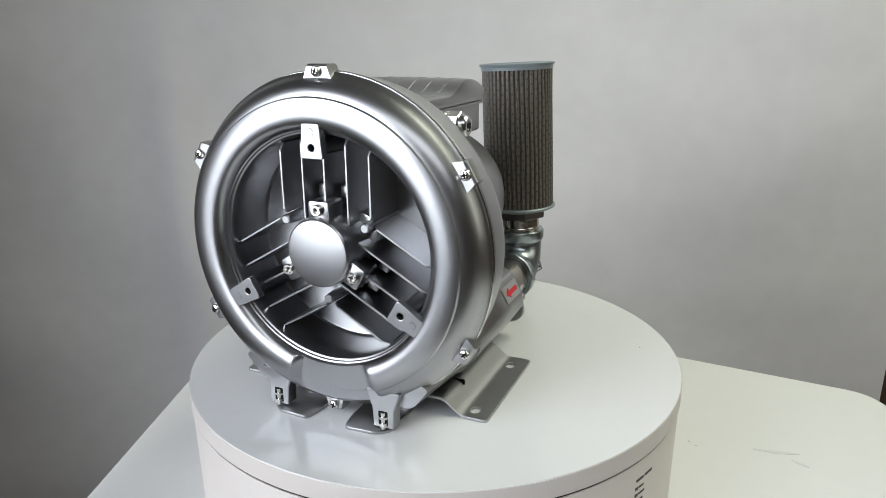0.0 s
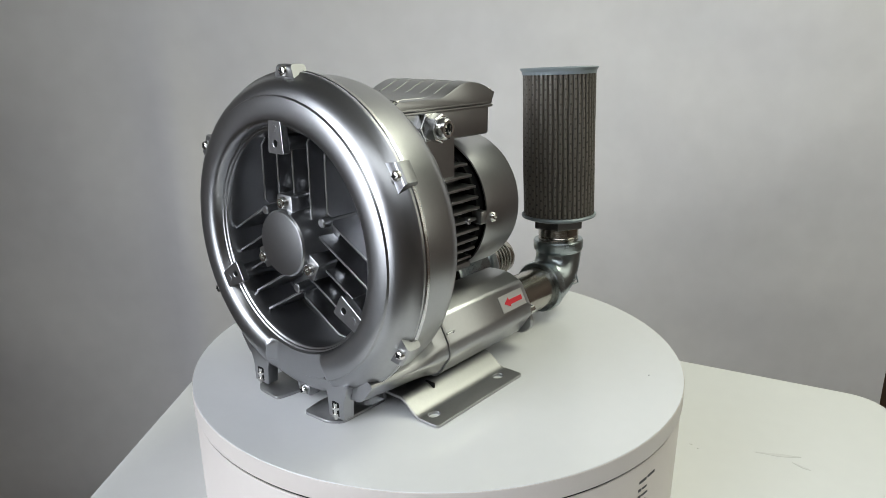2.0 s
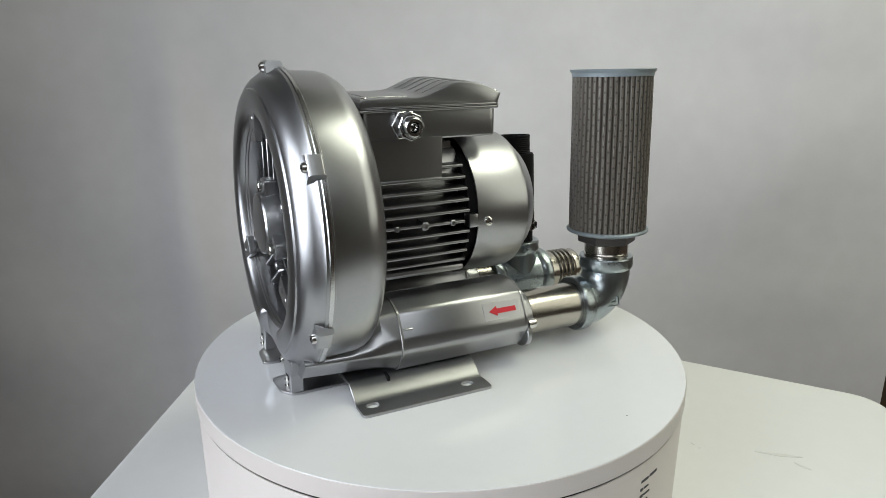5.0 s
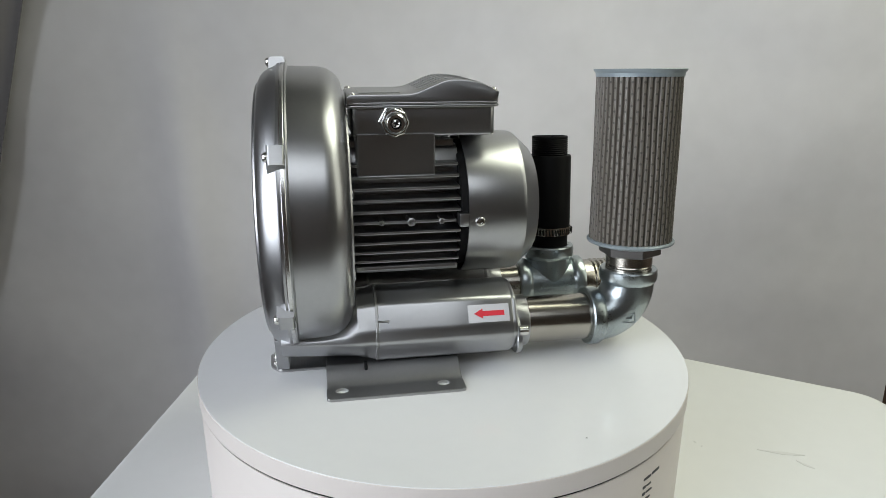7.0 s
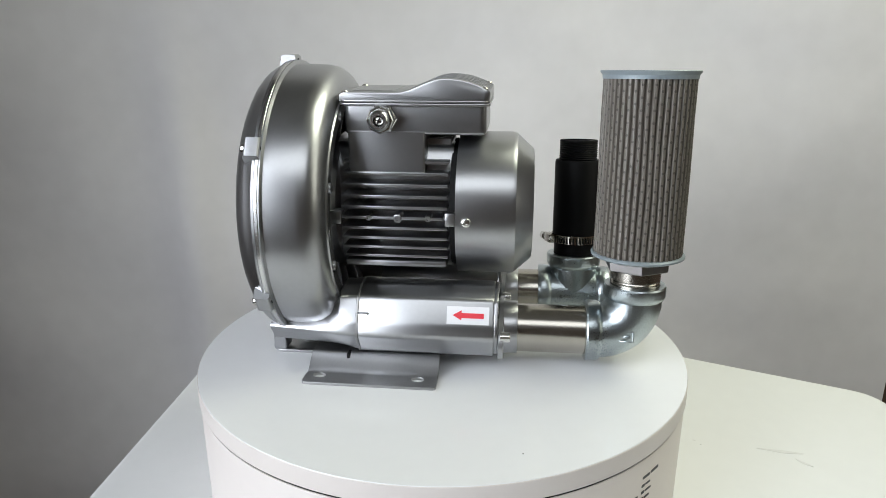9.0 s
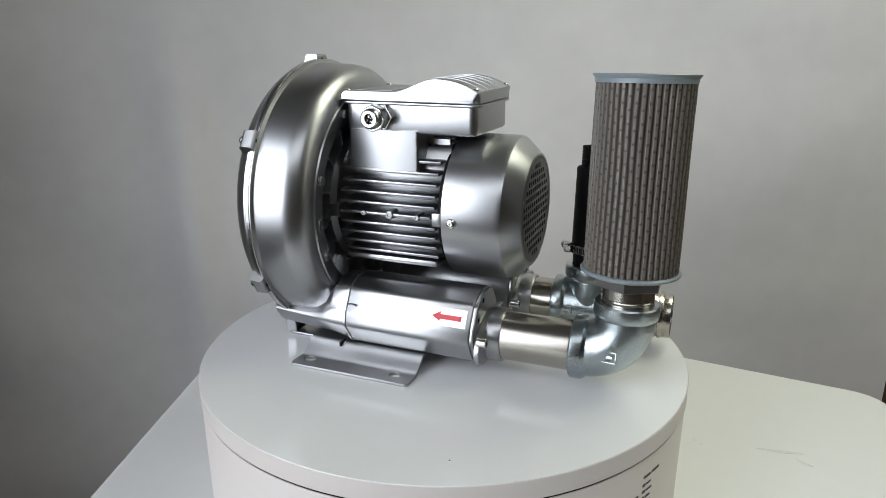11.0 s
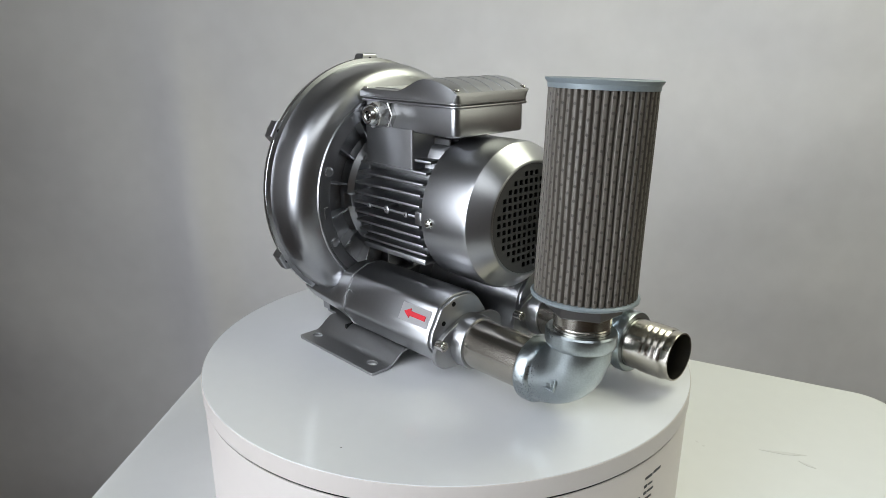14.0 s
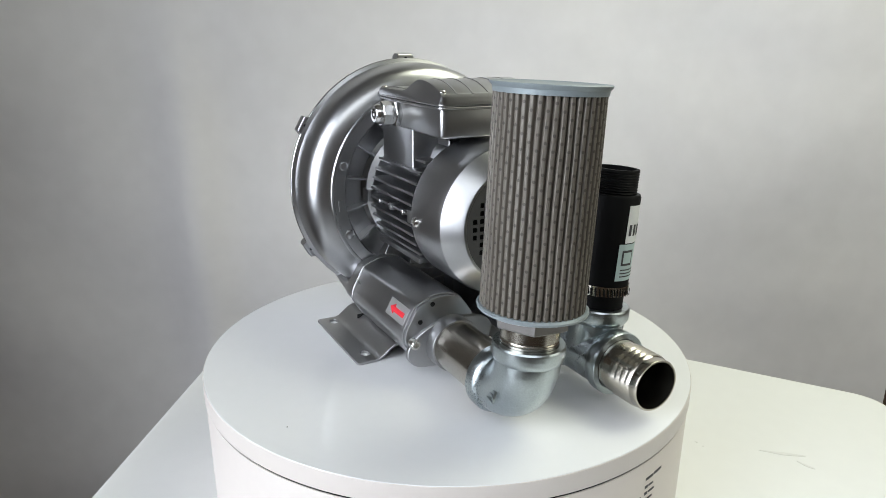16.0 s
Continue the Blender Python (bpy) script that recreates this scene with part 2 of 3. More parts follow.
def curtain():
    """A grey curtain strip hanging beside the backdrop; its slanted edge sways."""
    bm = bmesh.new()
    n, rows = 24, 30
    grid = []
    for j in range(rows + 1):
        z = -0.88 + 2.4 * j / rows
        edge = -1.0375 + 0.318 * z
        grid.append([bm.verts.new((edge - 0.24 * i / n, 0.700 + 0.010 * math.sin(i * 0.9), z)) for i in range(n + 1)])
    for j in range(rows):
        for i in range(n):
            bm.faces.new((grid[j][i], grid[j][i + 1], grid[j + 1][i + 1], grid[j + 1][i]))
    ext = bmesh.ops.extrude_face_region(bm, geom=bm.faces[:])
    bmesh.ops.translate(bm, verts=[v for v in ext["geom"] if isinstance(v, bmesh.types.BMVert)], vec=(0, 0.002, 0))
    return tagged(part("side_curtain", bm, material("curtain_grey", (0.20, 0.19, 0.19), 0.85, 0, 0.05, 20), angle=60), "dark grey curtain edge swaying beside the backdrop", "curtain")


side_sheet = curtain()

# ---- table ----
TZ = -0.135


def table():
    ob = tagged(new("table"), "white table with rounded corners under the turntable", "table")
    ob.location = (0.1, -0.4, -0.9)
    inv = Matrix.Translation((-0.1, 0.4, 0.9))
    outline = rounded([(-0.395, -0.48), (0.585, -0.48), (0.576, 0.1405), (-0.06, 0.478), (-0.325, 0.50)], [0.06, 0.06, 0.035, 0.10, 0.12], 8)
    top = prism(outline, TZ - 0.035, TZ, "z", 0.010, 4)
    top.transform(inv)
    part("tabletop", top, TABLETOP, ob)
    for x, y in ((-0.27, -0.40), (0.50, -0.40), (0.45, 0.05), (-0.25, 0.30)):
        leg = revolve([(-0.9, 0.0), (-0.9, 0.022), (TZ - 0.035, 0.022), (TZ - 0.035, 0)], 20, place=Matrix.Translation((x, y, 0)) @ Matrix.Rotation(radians(-90), 4, "Y"))
        leg.transform(inv)
        part("leg", leg, material("leg_grey", (0.5, 0.5, 0.5), 0.4, 0.8), ob)
    return ob


table()


def scuff(x, y, w, h, turn):
    pts = [(w * (math.cos(a) + 0.25 * math.cos(3 * a)), h * (math.sin(a) + 0.2 * math.sin(2 * a + 1))) for a in [k * math.pi / 9 for k in range(18)]]
    ob = part("scuff_mark", prism(pts, 0, 0.0004, "z"), SCUFF)
    ob.matrix_basis = pose(x, y, TZ + 0.0001, 0, 0, turn)
    return tagged(ob, "faint grey scuff mark on the white tabletop", "scuff mark", "scuff marks on the table")


scuff(0.383, 0.005, 0.020, 0.0028, -14)
scuff(0.399, -0.018, 0.008, 0.0018, -50)
scuff(0.293, 0.028, 0.0018, 0.0008, -50)
scuff(0.298, 0.019, 0.0012, 0.0007, 0)

# ---- turntable ----


def turntable():
    ob = tagged(new("turntable"), "white round motorised turntable with warm white base on the table", "turntable")
    ob.location = (0, 0, TZ)
    up = Matrix.Rotation(radians(-90), 4, "Y")
    lift = Matrix.Translation((0, 0, -TZ))
    base = revolve([(TZ, 0.0), (TZ, 0.2470), (-0.0218, 0.2486), (-0.0211, 0.2482), (-0.0208, 0.2400), (-0.0192, 0.2400), (-0.0192, 0)], 160, place=lift @ up)
    base_ob = part("base", base, CREAM, ob, "warm white plastic base")
    top = revolve([(-0.0186, 0.0), (-0.0186, 0.2478), (-0.0178, 0.2490), (-0.0006, 0.2491), (0, 0.2489), (0, 0.0)], 200, place=up)
    plate_ob = part("top_plate", top, WHITE, ob, "glossy white revolving top plate")
    # added black ring that paints the shadow in the gap under the plate
    part("gap_shade_ring", revolve([(-0.0212, 0.2380), (-0.0212, 0.2472), (-0.0184, 0.2472), (-0.0184, 0.2380)], 120, True, place=lift @ up), BLACK, ob)
    # added band: warm rim tone, with the side's weaker light in its colour
    band = revolve([(-0.0180, 0.2480), (-0.0180, 0.2494), (-0.0172, 0.2497), (-0.0010, 0.2497), (-0.0006, 0.2494), (-0.0006, 0.2480)], 200, True, place=up)
    part("side_shade_band", band, CREAM, plate_ob, "warm white rim, darkened for the weaker light on its side")
    speck = revolve([(0.0004, 0.0), (0.0002, 0.0007), (0.0, 0.0007)], 8, place=Matrix.Translation((0.0849, -0.1988, 0)) @ up)
    part("dust_speck", speck, INK, plate_ob)

    def bar(a0, a1, z0, z1):
        bm = bmesh.new()
        n = 6
        rows = [[bm.verts.new((r * math.sin(a), -r * math.cos(a), z - TZ)) for r in (0.2476, 0.24875) for z in (z0, z1)] for a in [radians(a0 + (a1 - a0) * k / n) for k in range(n + 1)]]
        for p, q in zip(rows, rows[1:]):
            for i, j in ((0, 1), (1, 3), (3, 2), (2, 0)):
                bm.faces.new((p[i], p[j], q[j], q[i]))
        bm.faces.new((rows[0][0], rows[0][1], rows[0][3], rows[0][2]))
        bm.faces.new((rows[-1][0], rows[-1][2], rows[-1][3], rows[-1][1]))
        part("print_bar", bm, INK, base_ob)
    bar(42.4, 44.9, -0.0400, -0.0376)
    bar(45.4, 48.2, -0.0396, -0.0372)
    for k in range(5):
        bar(42.3, 43.2, -0.048 - 0.0065 * k, -0.0455 - 0.0065 * k)
        bar(43.6, 45.2 + 0.5 * (k % 2), -0.0475 - 0.0065 * k, -0.046 - 0.0065 * k)
    for k in range(3):
        bar(38.6, 41.0, -0.056 - 0.006 * k, -0.0535 - 0.006 * k)
    return plate_ob


turning_plate = turntable()

# ---- the blower ----
blower = tagged(new("ring_blower"), "silver side-channel blower with intake filter and relief valve on the turntable", "blower")


def front_cover():
    prof = [(-0.1500, 0.1408), (-0.1552, 0.1408), (-0.1568, 0.1390), (-0.1625, 0.1365), (-0.1682, 0.1325), (-0.1718, 0.1288), (-0.1736, 0.1250), (-0.1741, 0.1232),
            (-0.1757, 0.1221), (-0.1767, 0.1190), (-0.1773, 0.1140), (-0.1774, 0.1090), (-0.1769, 0.1045), (-0.1755, 0.1015), (-0.1730, 0.0994), (-0.1685, 0.0980), (-0.1678, 0.0968), (-0.1664, 0.0963),
            (-0.1656, 0.0950), (-0.1640, 0.0942), (-0.1500, 0.0937), (-0.1190, 0.0940), (-0.1170, 0.0925), (-0.1166, 0.0905), (-0.1166, 0.0)]

    def dip(profile, a):
        d = abs((a + 87 + 180) % 360 - 180)
        k = min(1.0, max(0.0, (20.5 - d) / 4.5))
        k = k * k * (3 - 2 * k)
        out = []
        for x, r in profile:
            if 0.0985 < r < 0.1345 and x < -0.16:
                flat = -0.1655 - (0.137 - r) * 0.10 - (0.0014 if r < 0.1225 else 0.0)
                x = x + (flat - x) * k
            out.append((x, r))
        return out
    ob = part("front_cover", revolve(prof, 288, place=SHAFT, shape=dip), SILVER, blower, angle=26)
    # ribs in three sectors
    for turn in (90, 210, 330):
        for o in (-2, -1, 0, 1, 2):
            off = o * 0.0205
            s0 = max(abs(off) / math.tan(radians(60)) + 0.002, math.sqrt(max(0.0, 0.027 ** 2 - off * off)))
            s1 = math.sqrt(0.0937 ** 2 - off * off)
            pts = [(-0.1162, s0), (-0.1162, s1), (-0.156, s1), (-0.1605, s1 - 0.006), (-0.1605, s0 + 0.004), (-0.1565, s0)]
            bm = prism([(x, z) for x, z in pts], off - 0.0011, off + 0.0011, "y", 0.0005, 1)
            bm.transform(radial(turn))
            part("rib", bm, SILVER, ob)
    for turn in (30, 150, 270):
        pin = revolve([(-0.1162, 0.0062), (-0.1500, 0.0048), (-0.1635, 0.0040), (-0.1645, 0.003), (-0.1645, 0)], 16, place=radial(turn, 0.0430))
        part("pin", pin, SILVER, ob)
        web = prism(rounded([(-0.012, 0.026), (0.012, 0.026), (0.015, 0.034), (0.0, 0.046), (-0.015, 0.034)], 0.004), -0.145, -0.1162, "x", 0.001)
        web.transform(radial(turn))
        part("gusset", web, SILVER, ob)
    for turn in (90, 210, 330):
        for s in (-1, 1):
            bx = box(-0.146, -0.1162, s * 0.0105 - 0.005, s * 0.0105 + 0.005, 0.040, 0.050, 0.001)
            bx.transform(radial(turn))
            part("pocket_wall", bx, SILVER, ob)
    # tapped tabs on the rim of the opening
    for turn in (90, 210, 330):
        out = rounded([(-0.0095, 0.0765), (0.0095, 0.0765), (0.0070, 0.1075), (-0.0070, 0.1075)], [0.002, 0.002, 0.005, 0.005], 4)
        bm = plate([out, circle(0, 0.0845, 0.0034, 16)], 0.007, 0.0006)
        bm.transform(radial(turn) @ Matrix(((0, 0, 1, -0.1762), (1, 0, 0, 0), (0, 1, 0, 0), (0, 0, 0, 1))))
        tab = part("mounting_tab", bm, SILVER, ob, angle=12)
        part("tapped_hole", revolve([(-0.169, 0.0034), (-0.1702, 0.0034), (-0.1702, 0)], 14, place=radial(turn, 0.0845)), DARK, tab)
        part("tab_post", revolve([(-0.1162, 0.0088), (-0.1640, 0.0068), (-0.1695, 0.0066), (-0.1695, 0.0)], 20, place=radial(turn, 0.0845)), SILVER, tab)
        part("cast_dot", revolve([(-0.1762, 0.0031), (-0.1766, 0.0028), (-0.1766, 0)], 14, place=radial(turn, 0.0965)), SILVER, tab)
    hub = part("hub", revolve([(-0.1162, 0.0325), (-0.1655, 0.0296), (-0.168, 0.0292), (-0.1750, 0.0286), (-0.1766, 0.0272), (-0.1770, 0.0254), (-0.1770, 0)], 64, place=SHAFT), SILVER, ob)
    for turn in (90, 210, 330):
        ear = prism(rounded([(-0.0100, 0.0240), (0.0100, 0.0240), (0.0095, 0.0415), (-0.0095, 0.0415)], [0.001, 0.001, 0.003, 0.003]), -0.1712, -0.150, "x", 0.0008)
        ear.transform(radial(turn))
        part("ear", ear, SILVER, hub)
        sc = socket_mesh(0.0048, 0.0045)
        sc.transform(radial(turn, 0.0350) @ Matrix.Translation((-0.1712, 0, 0)))
        part("socket_screw", sc, SCREW, hub)
    return ob


def lug(a, width=0.0115):
    """Clamping lug on the rim with its cross screw."""
    side = rounded([(-0.1630, 0.1290), (-0.1630, 0.1445), (-0.1610, 0.1464), (-0.1495, 0.1464), (-0.1482, 0.1445), (-0.1482, 0.1350)], 0.0012, 3)
    bm = bmesh.new()
    rows = []
    for x, r in side:
        w = width * (1.25 - 0.5 * (r - 0.130) / 0.016)
        rows.append((bm.verts.new((x, -w, r)), bm.verts.new((x, w, r))))
    for p, q in zip(rows, rows[1:] + rows[:1]):
        bm.faces.new((p[0], q[0], q[1], p[1]))
    bm.faces.new([p[0] for p in rows])
    bm.faces.new([p[1] for p in reversed(rows)])
    bmesh.ops.bevel(bm, geom=[e for e in bm.edges if abs(e.verts[0].co.y - e.verts[1].co.y) < 1e-5], offset=0.0007, segments=1, affect="EDGES")
    bm.transform(radial(a))
    ob = part("clamp_lug", bm, SILVER, blower)
    part("rear_hole", revolve([(-0.1490, 0.0), (-0.1479, 0.0), (-0.1479, 0.0020), (-0.1490, 0.0020)], 12, place=radial(a, 0.1410)), DARK, ob)
    sc = screw_mesh(0.0044, 0.0032)
    sc.transform(radial(a, 0.1410) @ Matrix.Translation((-0.1630, 0, 0)))
    part("cross_screw", sc, SCREW, ob)
    for turn in (20, 110):
        bar = box(-0.1664, -0.1645, -0.0026, 0.0026, -0.0005, 0.0005, 0)
        bar.transform(radial(a, 0.1410) @ Matrix.Rotation(radians(turn), 4, "X"))
        part("cross_slot", bar, DARK, ob)
    return ob


def housing():
    prof = [(-0.1500, 0.1414), (-0.1476, 0.1414), (-0.1462, 0.1376), (-0.1180, 0.1368), (-0.1100, 0.1350), (-0.1030, 0.1305), (-0.0985, 0.1240), (-0.0965, 0.1165), (-0.0960, 0.1140),
            (-0.0945, 0.1130), (-0.0945, 0.1110), (-0.0960, 0.1100), (-0.0960, 0.0980), (-0.0980, 0.0965), (-0.1146, 0.0955), (-0.1150, 0.0920), (-0.1150, 0.0700), (-0.1140, 0.0680), (-0.1140, 0.0)]
    ob = part("housing", revolve(prof, 200, place=SHAFT), SILVER, blower, angle=25)
    # brighter ring at the seam paints the chamfer's reflected highlight
    part("rim_glint_ring", revolve([(-0.1528, 0.1380), (-0.1528, 0.1412), (-0.1521, 0.1418), (-0.1494, 0.1418), (-0.1486, 0.1412), (-0.1486, 0.1380)], 160, True, place=SHAFT), BRIGHT, ob)
    for k in range(16):
        a = 11.25 + 22.5 * k
        rib = prism([(-0.1152, 0.066), (-0.1152, 0.0945), (-0.0990, 0.0965), (-0.1000, 0.0890), (-0.1060, 0.066)], -0.0011, 0.0011, "y", 0.0004, 1)
        rib.transform(radial(a))
        part("rib", rib, SILVER, ob)
    for a in (-6, 186):
        for bm in (box(-0.0964, -0.0952, -0.0060, 0.0060, 0.1052, 0.1060, 0.0003, 1), box(-0.0964, -0.0952, 0.0052, 0.0060, 0.1010, 0.1056, 0.0003, 1)):
            bm.transform(radial(a))
            part("cast_mark", bm, SILVER, ob)
    for a in (18, 62, 118, 162, 205, -25):
        part("boss", revolve([(-0.0965, 0.0052), (-0.0935, 0.0046), (-0.0930, 0.0036), (-0.0930, 0)], 16, place=radial(a, 0.1035)), SILVER, ob)
    return ob


def feet():
    for s in (-1, 1):
        y = AY + s * 0.0525
        foot = bmesh.new()
        lo, hi = 0.0045, 0.038
        pts = []
        for z, w in ((lo, 0.0095), (0.022, 0.0105), (hi, 0.0160)):
            pts.append([foot.verts.new((x, y + dy, z)) for x, dy in ((-0.1715, -w), (-0.1715, w), (-0.1590, w), (-0.1590, -w))])
        for p, q in zip(pts, pts[1:]):
            for i in range(4):
                foot.faces.new((p[i], p[(i + 1) % 4], q[(i + 1) % 4], q[i]))
        foot.faces.new(pts[0])
        foot.faces.new(list(reversed(pts[-1])))
        bmesh.ops.bevel(foot, geom=foot.edges[:], offset=0.0009, segments=1, affect="EDGES")
        ob = part("foot", foot, SILVER, blower)
        part("slot", box(-0.1720, -0.1645, y - 0.0048, y + 0.0048, 0.0060, 0.0205, 0.0015), DARK, ob)
        part("bolt", revolve([(0.004, 0.0), (0.004, 0.0022), (0.019, 0.0022), (0.019, 0.0)], 12, place=Matrix.Translation((-0.1712, y, 0)) @ Matrix.Rotation(radians(-90), 4, "Y")), SCREW, ob)
        part("washer", revolve([(0.0135, 0.0), (0.0135, 0.0046), (0.0155, 0.0046), (0.0155, 0)], 16, place=Matrix.Translation((-0.1700, y, 0)) @ Matrix.Rotation(radians(-90), 4, "Y")), SCREW, ob)
        part("bolt_head", revolve([(0.0065, 0.0), (0.0065, 0.0040), (0.0095, 0.0040), (0.0095, 0)], 6, place=Matrix.Translation((-0.1708, y, 0)) @ Matrix.Rotation(radians(-90), 4, "Y")), SCREW, ob)


def base_plate():
    """Folded sheet-metal foot: two flanges with slots, raised middle, two front pads."""
    t = 0.0028
    up = [(-0.0830 + 0.0240 * k / 14, 0.0130 * (k / 14) ** 2 * (3 - 2 * k / 14)) for k in range(15)]
    half = [(-0.0590, 0.0130), (AY, 0.0130)]
    top = up + half[1:]
    low = [(y, z) for y, z in top]
    far = [(2 * AY - y, z) for y, z in reversed(top[:-1])]
    line = low + far
    thick = [(y, z + t) for y, z in reversed(line)]
    ob = part("base_plate", prism(line + thick, -0.1240, 0.0040, "x", 0.0006, 1), SHEET, blower, "folded sheet-steel foot plate", angle=40)
    for s in (-1, 1):
        edge, hole = -0.1033, -0.0882
        y = [edge, -0.0830, hole]
        if s > 0:
            y = [2 * AY - v for v in y]
        out = rounded([(-0.1240, y[0]), (0.0040, y[0]), (0.0040, y[1]), (-0.1240, y[1])], [0.004, 0.004, 0, 0], 4)
        bm = plate([out, circle(-0.1105, y[2], 0.0050, 20, 1.3), circle(-0.0150, y[2], 0.0050, 20, 1.3)], t, 0.0004)
        part("flange", bm, SHEET, ob, angle=12)
        pad = [(-0.1160, -0.0350), (-0.1690, -0.0350), (-0.1775, -0.0240), (-0.1790, 0.0040), (-0.1600, 0.0075), (-0.1160, 0.0075)]
        if s > 0:
            pad = [(x, 2 * AY - v) for x, v in pad]
        part("front_pad", plate([rounded(pad, 0.004, 3)], t, 0.0004), SHEET, ob)
        edge_y = [-0.0350, 0.0075] if s < 0 else [2 * AY - 0.0075, 2 * AY + 0.0350]
        part("ramp", prism([(-0.1180, 0.0), (-0.1215, 0.0130), (-0.1185, 0.0155), (-0.1150, 0.0028)], edge_y[0], edge_y[1], "y", 0.0004, 1), SHEET, ob)
    # no cutout here: a black block stands in for its shaded depth
    part("notch_shade", box(-0.0880, -0.0850, -0.0680, -0.0570, 0.0085, 0.0162, 0.0006), DARK, ob)
    return ob


DUCT = [(-0.0200, 0.0840), (-0.0460, 0.0840), (-0.0640, 0.0765), (-0.0765, 0.0535), (-0.0787, 0.0415), (-0.0620, 0.0165), (-0.0020, 0.0165), (0.0000, 0.0560)]


def mirrored(poly, s):
    return poly if s < 0 else [(2 * AY - y, z) for y, z in poly]


def ducts():
    for s in (-1, 1):
        py = -0.0310 if s < 0 else 0.0790
        sec = rounded(DUCT, [0.012, 0.005, 0.0035, 0.003, 0.004, 0.008, 0.006, 0.012], 6)
        ob = part("silencer_duct", prism(mirrored(sec, s), -0.0745, 0.0560, "x", 0.0015, 2), SILVER, blower, angle=24)
        neck = [(y * 0.985 - 0.0004, 0.0505 + (z - 0.0505) * 0.975) for y, z in sec]
        bm, loft = bmesh.new(), []
        for x, ky, above, below in ((-0.1640, 0.86, 0.25, 0.76), (-0.1250, 0.93, 0.35, 0.78), (-0.1040, 0.97, 0.60, 0.78), (-0.0930, 1.0, 0.95, 0.80), (-0.0765, 1.0, 1.0, 1.0)):
            loft.append([bm.verts.new((x, y, z)) for y, z in mirrored([(y * ky, 0.0415 + (z - 0.0415) * (above if z > 0.0415 else below)) for y, z in neck], s)])
        for p, q in zip(loft, loft[1:]):
            for i in range(len(p)):
                bm.faces.new((p[i], p[(i + 1) % len(p)], q[(i + 1) % len(p)], q[i]))
        bm.faces.new(loft[0])
        bm.faces.new(list(reversed(loft[-1])))
        part("duct_neck", bm, SILVER, blower, angle=24)
        part("gasket", prism(mirrored([(y * 1.0 - (0.0006 if y < -0.03 else 0), z) for y, z in sec], s), -0.0765, -0.0740, "x", 0.0004, 1), SHEET, ob)
        mark = join(box(-0.0745, -0.0640, -0.0022, -0.0012, -0.0006, 0.0009, 0.0003), box(-0.0745, -0.0640, 0.0012, 0.0022, -0.0006, 0.0009, 0.0003), box(-0.0650, -0.0640, -0.0022, 0.0022, -0.0006, 0.0009, 0.0003))
        my = -0.0726 if s < 0 else 2 * AY + 0.0726
        mark.transform(Matrix.Translation((0, my, 0.0610)) @ Matrix.Rotation(radians(62 * -s * -1), 4, "X"))
        part("cast_mark", mark, SILVER, ob)
        end = rounded([(y * 0.97 - 0.0008, 0.0505 + (z - 0.0505) * 0.95) for y, z in DUCT], [0.012, 0.005, 0.0035, 0.003, 0.004, 0.008, 0.006, 0.012], 6)
        plate_ob = part("end_plate", prism(mirrored(end, s), 0.0555, 0.0600, "x", 0.0012, 2), SILVER, ob)
        for q in ((-0.0480, 0.0760), (-0.0610, 0.0600)):
            y = q[0] if s < 0 else 2 * AY - q[0]
            part("screw_hole", revolve([(0.0596, 0.0), (0.0604, 0.0), (0.0604, 0.0024), (0.0596, 0.0024)], 12, place=Matrix.Translation((0, y, q[1]))), DARK, plate_ob)
        # oval flange, collar and bolts
        pts = []
        for a in range(0, 360, 5):
            c, d = math.cos(radians(a)), math.sin(radians(a))
            r = 0.0256 + 0.0200 * abs(c) ** 5
            pts.append((py + r * c, 0.0370 - s * 0.0060 * c * abs(c) ** 3 * -s + r * d))
        fl = part("pipe_flange", prism(pts, 0.0600, 0.0655, "x", 0.0008, 1), SILVER, blower)
        part("collar", revolve([(0.0650, 0.0264), (0.0770, 0.0262), (0.0785, 0.0256), (0.0785, 0.0235), (0.0650, 0.0235)], 48, True, place=Matrix.Translation((0, py, 0.0370))), SILVER, fl)
        for d in (-1, 1):
            bolt = socket_mesh(0.0048, 0.0060)
            bolt.transform(Matrix.Translation((0.0655, py + d * 0.0395, 0.0370 + (0.0055 if d < 0 else -0.0055) * (1 if s < 0 else 1))) @ Matrix.Rotation(radians(180), 4, "Z"))
            part("socket_screw", bolt, SCREW, fl)
        if s < 0:
            # transparent sticker with a printed arrow
            place = Matrix.Translation((0, -0.07145, 0.0634)) @ Matrix.Rotation(radians(-28.5), 4, "X")
            film = box(0.0115, 0.0515, -0.0003, 0.0003, -0.0085, 0.0085, 0)
            film.transform(place)
            st = part("sticker", film, CLEAR, ob, "clear sticker with red arrow")
            ar = prism([(0.0170, 0.0), (0.0255, 0.0048), (0.0255, 0.0022), (0.0465, 0.0022), (0.0465, -0.0026), (0.0255, -0.0026), (0.0255, -0.0048)], -0.0011, -0.0001, "y")
            ar.transform(place)
            part("red_arrow", ar, RED, st, "printed red arrow")


